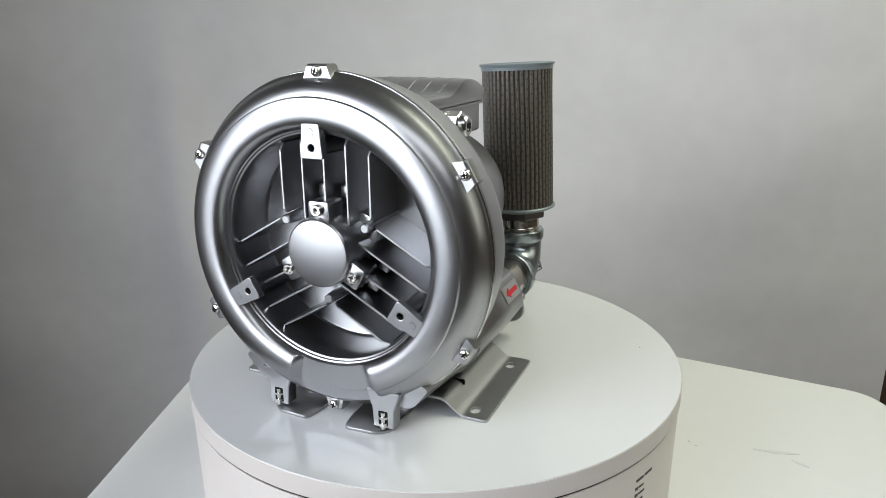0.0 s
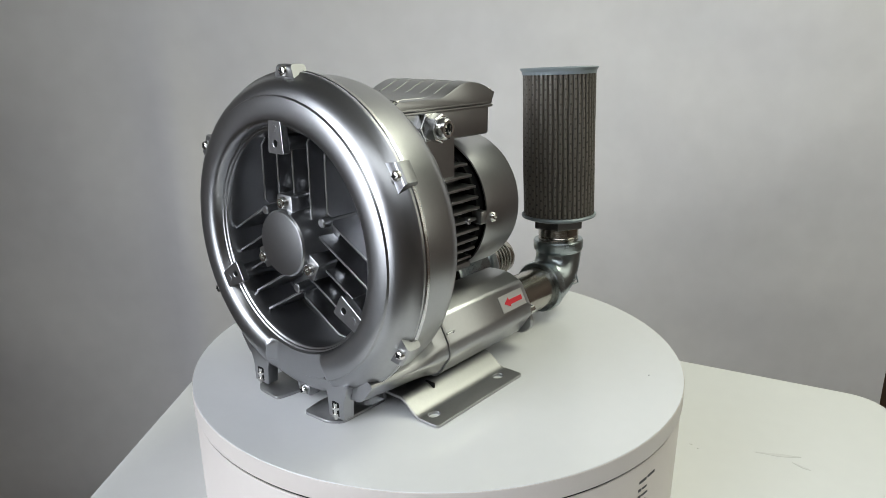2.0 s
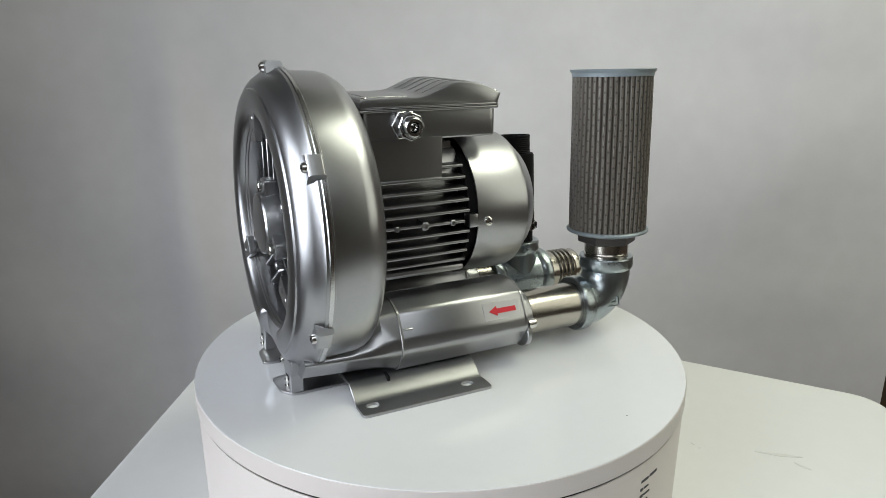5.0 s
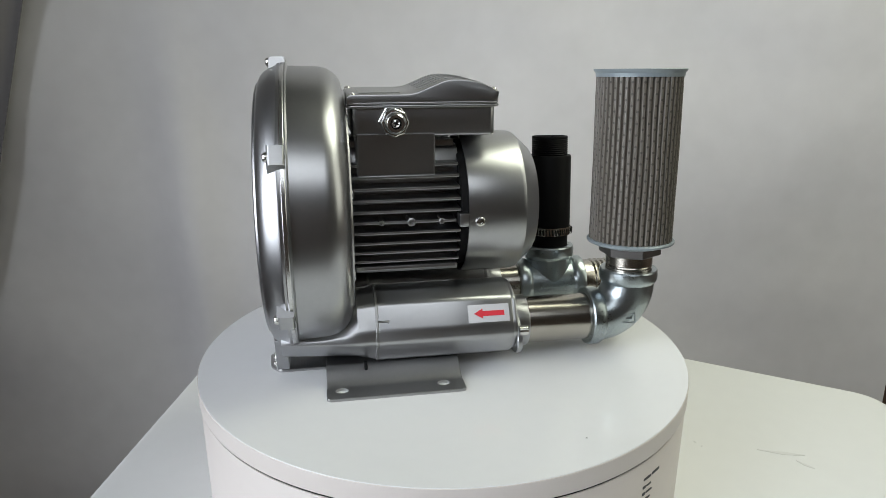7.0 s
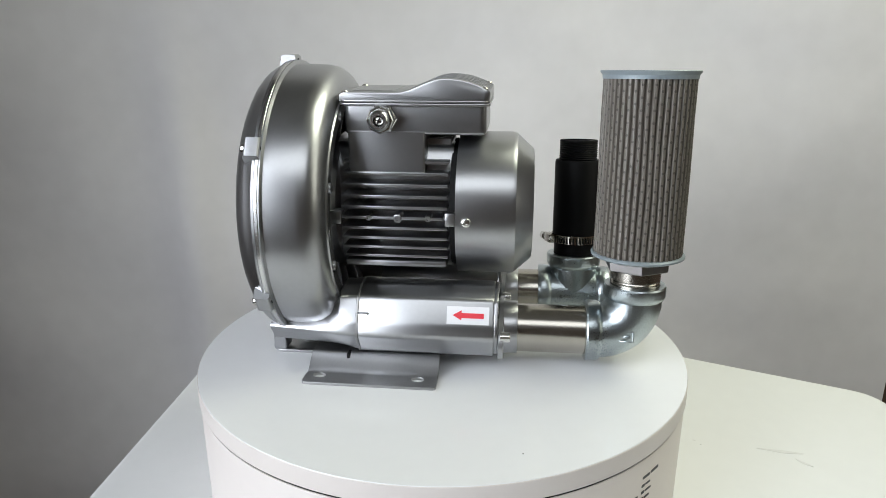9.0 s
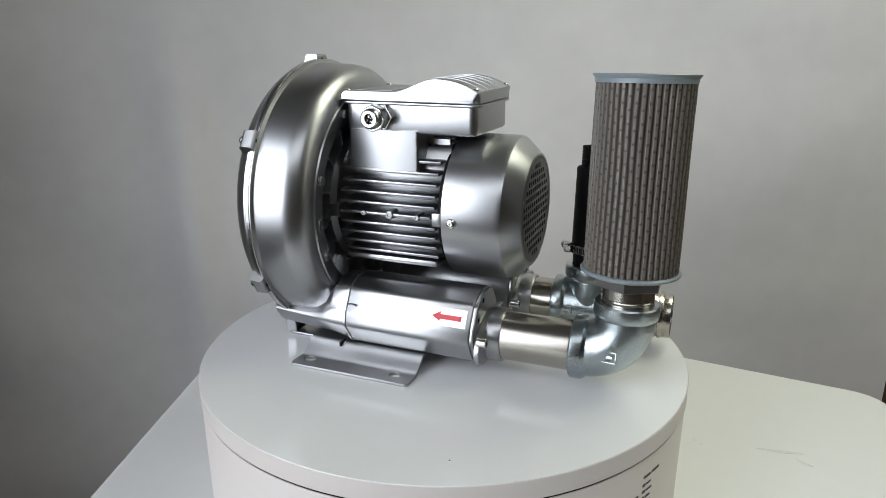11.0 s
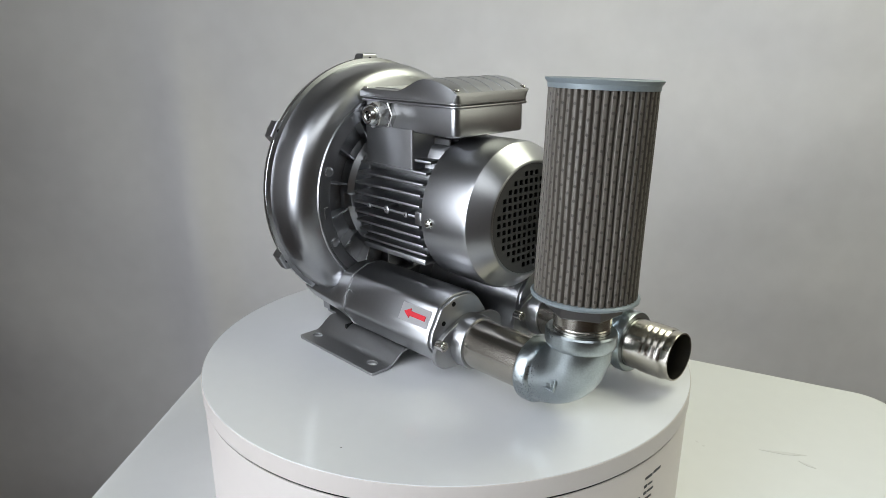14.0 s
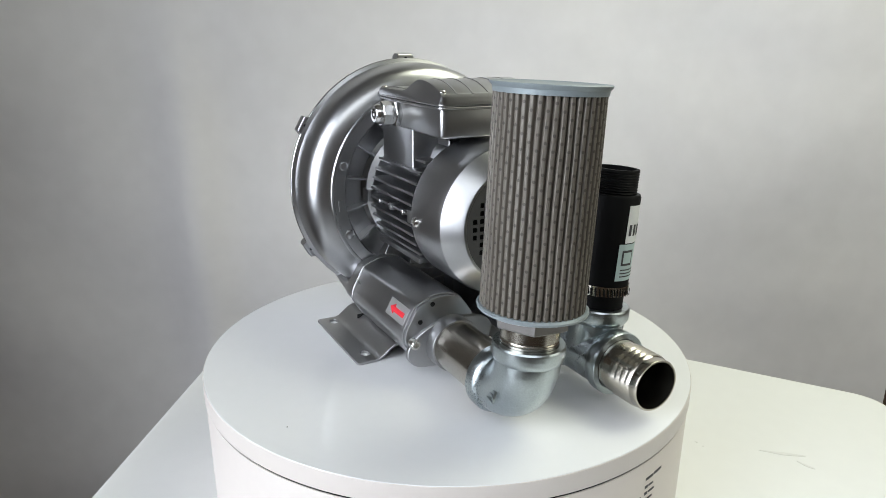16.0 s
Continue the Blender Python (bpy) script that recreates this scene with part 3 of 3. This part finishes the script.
def motor():
    block = rounded([(AY - 0.0410, AZ + 0.0400), (AY - 0.0300, AZ + 0.0640), (AY + 0.0300, AZ + 0.0640), (AY + 0.0410, AZ + 0.0400), (AY + 0.0410, AZ - 0.0400), (AY + 0.0300, AZ - 0.0620),
                     (AY - 0.0300, AZ - 0.0620), (AY - 0.0410, AZ - 0.0400)], 0.008, 4)
    ob = part("motor_body", prism(block, -0.1130, 0.0120, "x", 0.001), SILVER, blower)
    part("bearing_ring", revolve([(-0.1142, 0.0), (-0.1142, 0.0720), (-0.1040, 0.0700), (-0.1000, 0.0640), (-0.1000, 0.0)], 64, place=SHAFT), SILVER, ob)
    for s in (-1, 1):
        for k in range(-4, 6):
            z = AZ - 0.0022 + k * 0.0102
            reach = 0.0690 - 0.0017 * max(0, abs(k) - 1) ** 1.6
            y0, y1 = sorted((AY + s * 0.0380, AY + s * reach))
            fin = box(-0.0930, 0.0090 if k else 0.0040, y0, y1, z - 0.0014, z + 0.0014, 0.0007, 2)
            fo = part("cooling_fin", fin, SILVER, ob)
            if k == 0:
                for x, r in ((-0.0665, 0.0030), (-0.0385, 0.0044), (-0.0094, 0.0032)):
                    bs = revolve([(0.012, r * 1.15), (-0.0012, r), (-0.0018, r * 0.75), (-0.0018, r * 0.4), (-0.0008, r * 0.35), (-0.0008, 0)], 6, place=Matrix.Translation((x, AY + s * reach, z)) @ Matrix.Rotation(radians(-90 * s), 4, "Z"))
                    part("boss", bs, SILVER, fo)
        for zz, top in ((-0.0540, -0.0470), ):
            y0, y1 = sorted((AY + s * 0.0300, AY + s * (0.0620 if zz > 0 else 0.0600)))
            part("side_rail", box(-0.0930, 0.0080, y0, y1, AZ + zz, AZ + top, 0.003, 2), SILVER, ob)
        y0, y1 = sorted((AY + s * 0.0600, AY + s * 0.0725))
        part("bracket", box(0.0070, 0.0165, y0, y1, AZ - 0.0085, AZ + 0.0045, 0.001), SILVER, ob)
        part("bracket", box(-0.1080, -0.0925, y0, y1, AZ - 0.0085, AZ + 0.0045, 0.001), SILVER, ob)
    for k in (-2, -1, 0, 1, 2):
        part("cooling_fin", box(-0.0930, 0.0090, AY + k * 0.0130 - 0.0015, AY + k * 0.0130 + 0.0015, AZ + 0.060, AZ + 0.0690, 0.0008, 1), SILVER, ob)
    part("end_shield", revolve([(0.0105, 0.0), (0.0105, 0.0650), (0.0200, 0.0650), (0.0200, 0.0)], 48, place=SHAFT), DARK, ob)
    return ob


def fan_cowl():
    ob = part("fan_cowl", revolve([(0.0165, 0.0705), (0.0165, 0.0722), (0.0690, 0.0722), (0.0735, 0.0708), (0.0885, 0.0572), (0.0900, 0.0555), (0.0903, 0.0545), (0.0903, 0.0530), (0.0880, 0.0530), (0.0870, 0.0545), (0.0720, 0.0690), (0.0680, 0.0702)], 120, True, place=SHAFT), SILVER, blower, angle=22)
    pitch, hole, lim = 0.0073, 0.0048, 0.0455
    outlines = [circle(0, 0, 0.0532, 80)]
    for i in range(-6, 7):
        for j in range(-6, 7):
            x, y = i * pitch, j * pitch
            if math.hypot(x, y) < lim and (i, j) != (0, 0):
                h = hole / 2
                outlines.append(rounded([(x - h, y - h), (x + h, y - h), (x + h, y + h), (x - h, y + h)], 0.0006, 1))
    bm = plate(outlines, 0.0014)
    bm.transform(SHAFT @ Matrix(((0, 0, 1, 0.0884), (1, 0, 0, 0), (0, 1, 0, 0), (0, 0, 0, 1))))
    gr = part("grille", bm, GRILLE, ob, "dark grille with square perforations")
    part("centre_hole", revolve([(0.0900, 0.0), (0.0900, 0.0030), (0.0894, 0.0030)], 16, place=SHAFT), DARK, gr)
    # added black disc: paints the shade seen through the grille holes
    part("grille_shade_disc", revolve([(0.0600, 0.0), (0.0600, 0.0680), (0.0640, 0.0680), (0.0640, 0.0)], 48, place=SHAFT), DARK, ob, "black disc standing in for the shade behind the grille")
    for s in (-1, 1):
        sc = screw_mesh(0.0050, 0.0034)
        sc.transform(Matrix.Translation((0.0271, AY + s * 0.0720, AZ - 0.0040)) @ Matrix.Rotation(radians(-90 * s), 4, "Z"))
        part("cross_screw", sc, SCREW, ob)
    part("cowl_clip", box(0.0300, 0.0500, AY + 0.0700, AY + 0.0760, AZ + 0.020, AZ + 0.050, 0.002), DARK, ob)
    return ob


def terminal_box():
    ob = part("terminal_box", prism(rounded([(-0.0905, -0.0310), (0.0440, -0.0310), (0.0440, 0.0645), (-0.0905, 0.0645)], 0.007, 5), 0.2274, 0.2560, "z", 0.0025, 3), SILVER, blower)
    ped = prism(rounded([(-0.0870, -0.0330), (-0.0870, 0.0620), (-0.0135, 0.0620), (-0.0135, -0.0330)], 0.003, 3), 0.1880, 0.2300, "z")
    part("pedestal", ped, SILVER, ob)
    part("lid_rim", prism(rounded([(-0.0945, -0.0345), (0.0475, -0.0345), (0.0475, 0.0680), (-0.0945, 0.0680)], 0.0085, 5), 0.2540, 0.2566, "z", 0.0009, 2), SILVER, ob)
    part("lid_rim", prism(rounded([(-0.0940, -0.0340), (0.0470, -0.0340), (0.0470, 0.0675), (-0.0940, 0.0675)], 0.0085, 5), 0.2570, 0.2592, "z", 0.0008, 2), SILVER, ob)
    prof = []
    n = 40
    for i in range(n + 1):
        x = -0.0935 + 0.140 * i / n
        if x < -0.040:
            z = 0.2664
        elif x < 0.004:
            k = (x + 0.040) / 0.044
            z = 0.2664 + 0.0128 * k * k * (3 - 2 * k)
        else:
            k = (x - 0.004) / 0.0425
            z = 0.2792 - 0.0112 * k ** 2.2
        prof.append((x, z))
    prof[0] = (prof[0][0], prof[0][1] - 0.002)
    outline = [(-0.0940, 0.2580)] + prof + [(0.0470, 0.2650), (0.0470, 0.2580)]
    lid = prism(outline, -0.0335, 0.0670, "y")
    posts = [e for e in lid.edges if all(v.co.x < -0.0925 or v.co.x > 0.0465 for v in e.verts) and abs(e.verts[0].co.y - e.verts[1].co.y) < 1e-6 and abs(e.verts[0].co.x - e.verts[1].co.x) < 1e-4]
    bmesh.ops.bevel(lid, geom=posts, offset=0.0075, segments=5, profile=0.5, affect="EDGES")
    bmesh.ops.recalc_face_normals(lid, faces=lid.faces)
    crown = [e for e in lid.edges if len(e.link_faces) == 2 and min(abs(f.normal.z) for f in e.link_faces) < 0.3 and max(f.normal.z for f in e.link_faces) > 0.6]
    bmesh.ops.bevel(lid, geom=crown, offset=0.0018, segments=2, profile=0.5, affect="EDGES")
    lid_ob = part("lid", lid, SILVER, ob, "humped lid with moulded ridges", angle=30)
    for k in range(5):
        y = -0.0170 + 0.0170 * k
        path = [(x, z) for x, z in prof if x > -0.030]
        sec = path + [(x, z + 0.0005) for x, z in reversed(path)]
        part("ridge", prism(sec, y - 0.0009, y + 0.0009, "y"), SILVER, lid_ob)
    for x in (-0.0890, 0.0420):
        for y in (-0.0290, 0.0625):
            sc = screw_mesh(0.0032, 0.0020)
            sc.transform(Matrix.Translation((x, y, 0.2658 if x < 0 else 0.2696)) @ Matrix.Rotation(radians(90), 4, "Y"))
            part("cross_screw", sc, SCREW, lid_ob)
    part("top_panel", box(-0.0830, -0.0440, -0.0220, 0.0560, 0.2654, 0.2671, 0.0005, 1), SILVER, lid_ob)
    # cable gland
    gp = Matrix.Translation((-0.0526, -0.0310, 0.2425)) @ Matrix.Rotation(radians(90), 4, "Z")
    gl = part("cable_gland", revolve([(0.0020, 0.0115), (-0.0090, 0.0115), (-0.0095, 0.0105), (-0.0220, 0.0100), (-0.0245, 0.0092), (-0.0260, 0.0076), (-0.0260, 0.0050), (-0.0200, 0.0046), (-0.0200, 0.0)], 40, place=gp), BRIGHT, ob, "nickel-plated cable gland")
    nut = revolve([(0.0, 0.0), (0.0, 0.0140), (-0.0055, 0.0140), (-0.0062, 0.0130), (-0.0062, 0.0)], 6, place=gp)
    part("hex_nut", nut, BRIGHT, gl)
    nut2 = revolve([(-0.0095, 0.0), (-0.0095, 0.0128), (-0.0185, 0.0128), (-0.0195, 0.0118), (-0.0195, 0.0)], 8, place=gp)
    part("cap_nut", nut2, BRIGHT, gl)
    part("cable_hole", revolve([(-0.0215, 0.0), (-0.0218, 0.0046), (-0.0210, 0.0046)], 16, place=gp), DARK, gl)
    # rubber-sealed plug with a cross slot in the gland's mouth
    plug = part("plug", revolve([(-0.0212, 0.0044), (-0.0232, 0.0038), (-0.0242, 0.0020), (-0.0245, 0.0)], 20, place=gp), SCREW, gl)
    for turn in (20, 110):
        slot = box(-0.0250, -0.0238, -0.0032, 0.0032, -0.0006, 0.0006, 0)
        slot.transform(gp @ Matrix.Rotation(radians(turn), 4, "X"))
        part("slot", slot, DARK, plug)
    return ob


def sweep(path, radius, seg=32):
    """A tube along points in the XZ plane."""
    bm = bmesh.new()
    rings = []
    for i, p in enumerate(path):
        a, c = Vector(path[max(0, i - 1)]), Vector(path[min(len(path) - 1, i + 1)])
        t = (c - a).normalized()
        side, up = Vector((0, 1, 0)), t.cross(Vector((0, 1, 0)))
        rings.append([bm.verts.new(Vector(p) + radius * (side * math.cos(2 * math.pi * k / seg) + up * math.sin(2 * math.pi * k / seg))) for k in range(seg)])
    for p, q in zip(rings, rings[1:]):
        for k in range(seg):
            bm.faces.new((p[k], p[(k + 1) % seg], q[(k + 1) % seg], q[k]))
    return bm


def intake():
    """Pipe, elbow, nipple and pleated intake filter, leaning a little about the pipe."""
    y, z = -0.0310, 0.0370
    axis = Matrix.Translation((0, y, z))
    lean = axis @ Matrix.Rotation(radians(-2.6), 4, "X")
    up = Matrix.Rotation(radians(-90), 4, "Y")
    part("intake_pipe", revolve([(0.0650, 0.0240), (0.1500, 0.0240), (0.1500, 0.0215), (0.0650, 0.0215)], 64, True, place=axis), STEEL, blower, "brushed stainless pipe")
    c, b = (0.1560, 0.0345), 0.0345
    path = [(0.1480, 0, 0)] + [(c[0] + b * math.sin(a), 0, c[1] - b * math.cos(a)) for a in [k * math.pi / 28 for k in range(15)]] + [(c[0] + b, 0, 0.0430)]
    el = part("elbow", sweep(path, 0.0268), GALV, blower, "galvanised malleable-iron elbow")
    el.matrix_basis = lean
    cx = c[0] + b
    part("collar", revolve([(0.1445, 0.0242), (0.1445, 0.0290), (0.1460, 0.0300), (0.1550, 0.0300), (0.1580, 0.0285), (0.1600, 0.0262), (0.1600, 0.0242)], 56, True), GALV, el)
    part("collar", revolve([(0.0350, 0.0262), (0.0370, 0.0285), (0.0400, 0.0296), (0.0485, 0.0296), (0.0500, 0.0286), (0.0500, 0.0240), (0.0350, 0.0240)], 56, True, place=Matrix.Translation((cx, 0, 0)) @ up), GALV, el)
    mk = Matrix.Translation((cx - 0.0085, -0.0262, 0.004)) @ Matrix.Rotation(radians(-12), 4, "X") @ Matrix.Rotation(radians(-14), 4, "Z")
    for bm in (box(-0.0065, 0.0065, -0.001, 0.001, 0.0042, 0.0052, 0.0002), box(-0.0065, 0.0065, -0.001, 0.001, -0.0052, -0.0042, 0.0002),
               box(-0.0065, -0.0055, -0.001, 0.001, -0.0045, 0.0045, 0.0002), box(0.0055, 0.0065, -0.001, 0.001, -0.0045, 0.0045, 0.0002), box(-0.003, 0.003, -0.001, 0.001, -0.0012, 0.0012, 0.0002)):
        bm.transform(mk @ Matrix.Shear("XY", 4, (0.0, 0.0)))
        part("cast_mark", bm, GALV, el)
    post = Matrix.Translation((cx, 0, 0)) @ up
    nip = part("nipple", revolve([(0.0400, 0.0236), (0.0520, 0.0236), (0.0525, 0.0231), (0.0535, 0.0236), (0.0545, 0.0231), (0.0555, 0.0238), (0.0660, 0.0238), (0.0660, 0.0200), (0.0400, 0.0200)], 56, True, place=post), STEEL, blower, "short stainless threaded nipple")
    nip.matrix_basis = lean
    fil = new("intake_filter")
    fil.parent = blower
    fil.matrix_basis = lean @ Matrix.Translation((cx, 0, 0))
    tagged(fil, "pleated wire-mesh intake filter with grey end caps")
    part("hex_base", revolve([(0.0650, 0.0), (0.0650, 0.0295), (0.0662, 0.0312), (0.0765, 0.0314), (0.0765, 0.0)], 6, place=up), HEXNUT, fil, "dark steel hexagon")
    part("lower_cap", revolve([(0.0750, 0.0), (0.0750, 0.0335), (0.0765, 0.0385), (0.0780, 0.0422), (0.0787, 0.0436), (0.0805, 0.0440), (0.0818, 0.0428), (0.0818, 0.0)], 72, place=up), CAPGREY, fil)
    part("upper_cap", revolve([(0.2425, 0.0), (0.2425, 0.0420), (0.2462, 0.0424), (0.2482, 0.0442), (0.2495, 0.0445), (0.2500, 0.0438), (0.2490, 0.0420), (0.2480, 0.0)], 96, place=up), CAPGREY, fil)
    bm = bmesh.new()
    uvl = bm.loops.layers.uv.new("UVMap")
    pleats, per, rows = 46, 14, 16
    n = pleats * per
    z0, z1 = 0.0812, 0.2432
    grid, uvs = [], []
    for j in range(rows + 1):
        v = j / rows
        ring = []
        for i in range(n):
            a = 2 * math.pi * i / n
            wob = 0.35 * math.sin(5 * v + 2 * a) + 0.25 * math.sin(9 * v + 7 * a)
            ph = 2 * math.pi * (i / per) + wob
            r = 0.0414 - 0.0032 * (0.5 - 0.5 * math.sin(ph)) ** 4 + 0.0002 * math.sin(5 * a + 7 * v)
            ring.append(bm.verts.new((r * math.cos(a), r * math.sin(a), z0 + (z1 - z0) * v)))
        grid.append(ring)
    for j in range(rows):
        for i in range(n):
            f = bm.faces.new((grid[j][i], grid[j][(i + 1) % n], grid[j + 1][(i + 1) % n], grid[j + 1][i]))
            for lp, (di, dj) in zip(f.loops, ((0, 0), (1, 0), (1, 1), (0, 1))):
                lp[uvl].uv = ((i + di) / per + 0.25, (j + dj) / rows * 15)
    part("pleated_screen", bm, SCREEN, fil, "taupe pleated wire-mesh screen", angle=80)


def outlet():
    """Pipe, tee, relief valve and hose nipple on the other duct."""
    y, z = 0.0790, 0.0370
    axis = Matrix.Translation((0, y, z))
    lean = axis @ Matrix.Rotation(radians(-4.8), 4, "X")
    up = Matrix.Rotation(radians(-90), 4, "Y")
    cx = 0.1400
    part("outlet_pipe", revolve([(0.0650, 0.0240), (0.1100, 0.0240), (0.1100, 0.0215), (0.0650, 0.0215)], 56, True, place=axis), STEEL, blower, "brushed stainless pipe")
    tee = part("tee", revolve([(0.1010, 0.0242), (0.1010, 0.0290), (0.1025, 0.0298), (0.1110, 0.0298), (0.1135, 0.0285), (0.1155, 0.0268), (0.1645, 0.0268), (0.1665, 0.0285), (0.1690, 0.0298), (0.1775, 0.0298), (0.1790, 0.0290), (0.1790, 0.0242)], 56, True), GALV, blower, "galvanised malleable-iron tee")
    tee.matrix_basis = lean
    post = Matrix.Translation((cx, 0, 0)) @ up
    part("branch", revolve([(0.0050, 0.0262), (0.0300, 0.0264), (0.0325, 0.0285), (0.0350, 0.0296), (0.0440, 0.0296), (0.0455, 0.0286), (0.0455, 0.0230), (0.0050, 0.0230)], 56, True, place=post), GALV, tee)
    prof = [(0.1660, 0.0200), (0.1660, 0.0238), (0.1900, 0.0238)]
    for k in range(4):
        x = 0.1930 + 0.0062 * k
        prof += [(x, 0.0228), (x + 0.0008, 0.0246), (x + 0.0030, 0.0243), (x + 0.0052, 0.0230)]
    prof += [(0.2235, 0.0232), (0.2245, 0.0228), (0.2245, 0.0214), (0.2000, 0.0208), (0.1660, 0.0200)]
    hose = part("hose_nipple", revolve(prof, 64, place=axis), STEEL, blower, "stainless barbed hose nipple")
    part("bore", revolve([(0.1700, 0.0), (0.1700, 0.0205), (0.1710, 0.0205)], 32, place=axis), DARK, hose)
    val = new("relief_valve")
    val.parent = blower
    val.matrix_basis = lean @ Matrix.Translation((cx, 0, 0))
    tagged(val, "black cylindrical relief valve with stickers")
    part("rubber_sleeve", revolve([(0.0440, 0.0), (0.0440, 0.0222), (0.0600, 0.0226), (0.0620, 0.0246), (0.1480, 0.0246), (0.1500, 0.0236), (0.1510, 0.0)], 56, place=up), BLACK, val)
    thread = [(0.1500, 0.0)]
    for k in range(9):
        x = 0.1500 + 0.0023 * k
        thread += [(x, 0.0198), (x + 0.0012, 0.0206)]
    thread += [(0.1715, 0.0200), (0.1715, 0.0175), (0.1600, 0.0170), (0.1600, 0.0)]
    part("threaded_end", revolve(thread, 48, place=up), BLACK, val)
    cl = part("hose_clamp", revolve([(0.0590, 0.0250), (0.0590, 0.0257), (0.0680, 0.0257), (0.0680, 0.0250)], 56, True, place=up), STEEL, val, "stainless worm-drive clamp")
    for k in range(26):
        a = -150 + 8 * k
        slot = box(0.0256, 0.0260, -0.0007, 0.0007, 0.0602, 0.0668, 0)
        slot.transform(Matrix.Rotation(radians(a), 4, "Z") @ Matrix.Rotation(radians(8), 4, "X"))
        part("slot", slot, DARK, cl)
    wp = Matrix.Rotation(radians(200), 4, "Z")
    worm = box(0.0250, 0.0330, -0.0090, 0.0060, 0.0585, 0.0690, 0.002)
    worm.transform(wp)
    part("worm_housing", worm, STEEL, cl)
    ws = revolve([(-0.0190, 0.0), (-0.0190, 0.0042), (-0.0120, 0.0042), (-0.0120, 0.0030), (0.0080, 0.0030), (0.0080, 0.0)], 16, place=wp @ Matrix.Translation((0.0300, 0, 0.0637)) @ Matrix.Rotation(radians(90), 4, "Z"))
    part("worm_screw", ws, SCREW, cl)

    def patch(name, a0, a1, z0, z1, mat, parent, r=0.0247, label=""):
        bm = revolve([(z0, r), (z0, r + 0.0002), (z1, r + 0.0002), (z1, r)], 16, True, place=up, arc=(a0, a1))
        return part(name, bm, mat, parent, label)
    # angles run from the -Y side; the stickers face the open side of the valve
    wl = patch("label", -165, -88, 0.1085, 0.1420, PAPER, val, label="white paper label")
    for k in range(4):
        patch("print_bar", -101 - 13 * k, -94 - 13 * k, 0.1150, 0.1250, INK, wl, 0.02492)
    gl = patch("label", -165, -76, 0.0740, 0.1075, GREENISH, val, label="pale green paper label")
    patch("print_disc", -117, -85, 0.0880, 0.1020, INK, gl, 0.02492)
    patch("print_disc_inner", -113, -89, 0.0900, 0.1000, GREENISH, gl, 0.02504)
    for k in range(3):
        patch("print_bar", -137, -85, 0.0775 + 0.003 * k, 0.0785 + 0.003 * k, INK, gl, 0.02492)


front_cover()
housing()
for angle in (90, 30, -30, 150, 210):
    lug(angle)
lug(-90, 0.008)
feet()
base_plate()
ducts()
motor()
fan_cowl()
terminal_box()
intake()
outlet()


def motions():
    walk(blower, SPIN)
    walk(side_sheet, [(t, pose(x, 0, 0)) for t, x in ((0, 0), (6.3, 0.01), (6.7, 0.06), (7.0, 0.135), (7.3, 0.06), (7.7, 0.01), (16, 0))])
    walk(turning_plate, [(t, Matrix.Translation((0, 0, -TZ)) @ m) for t, m in SPIN])


motions()
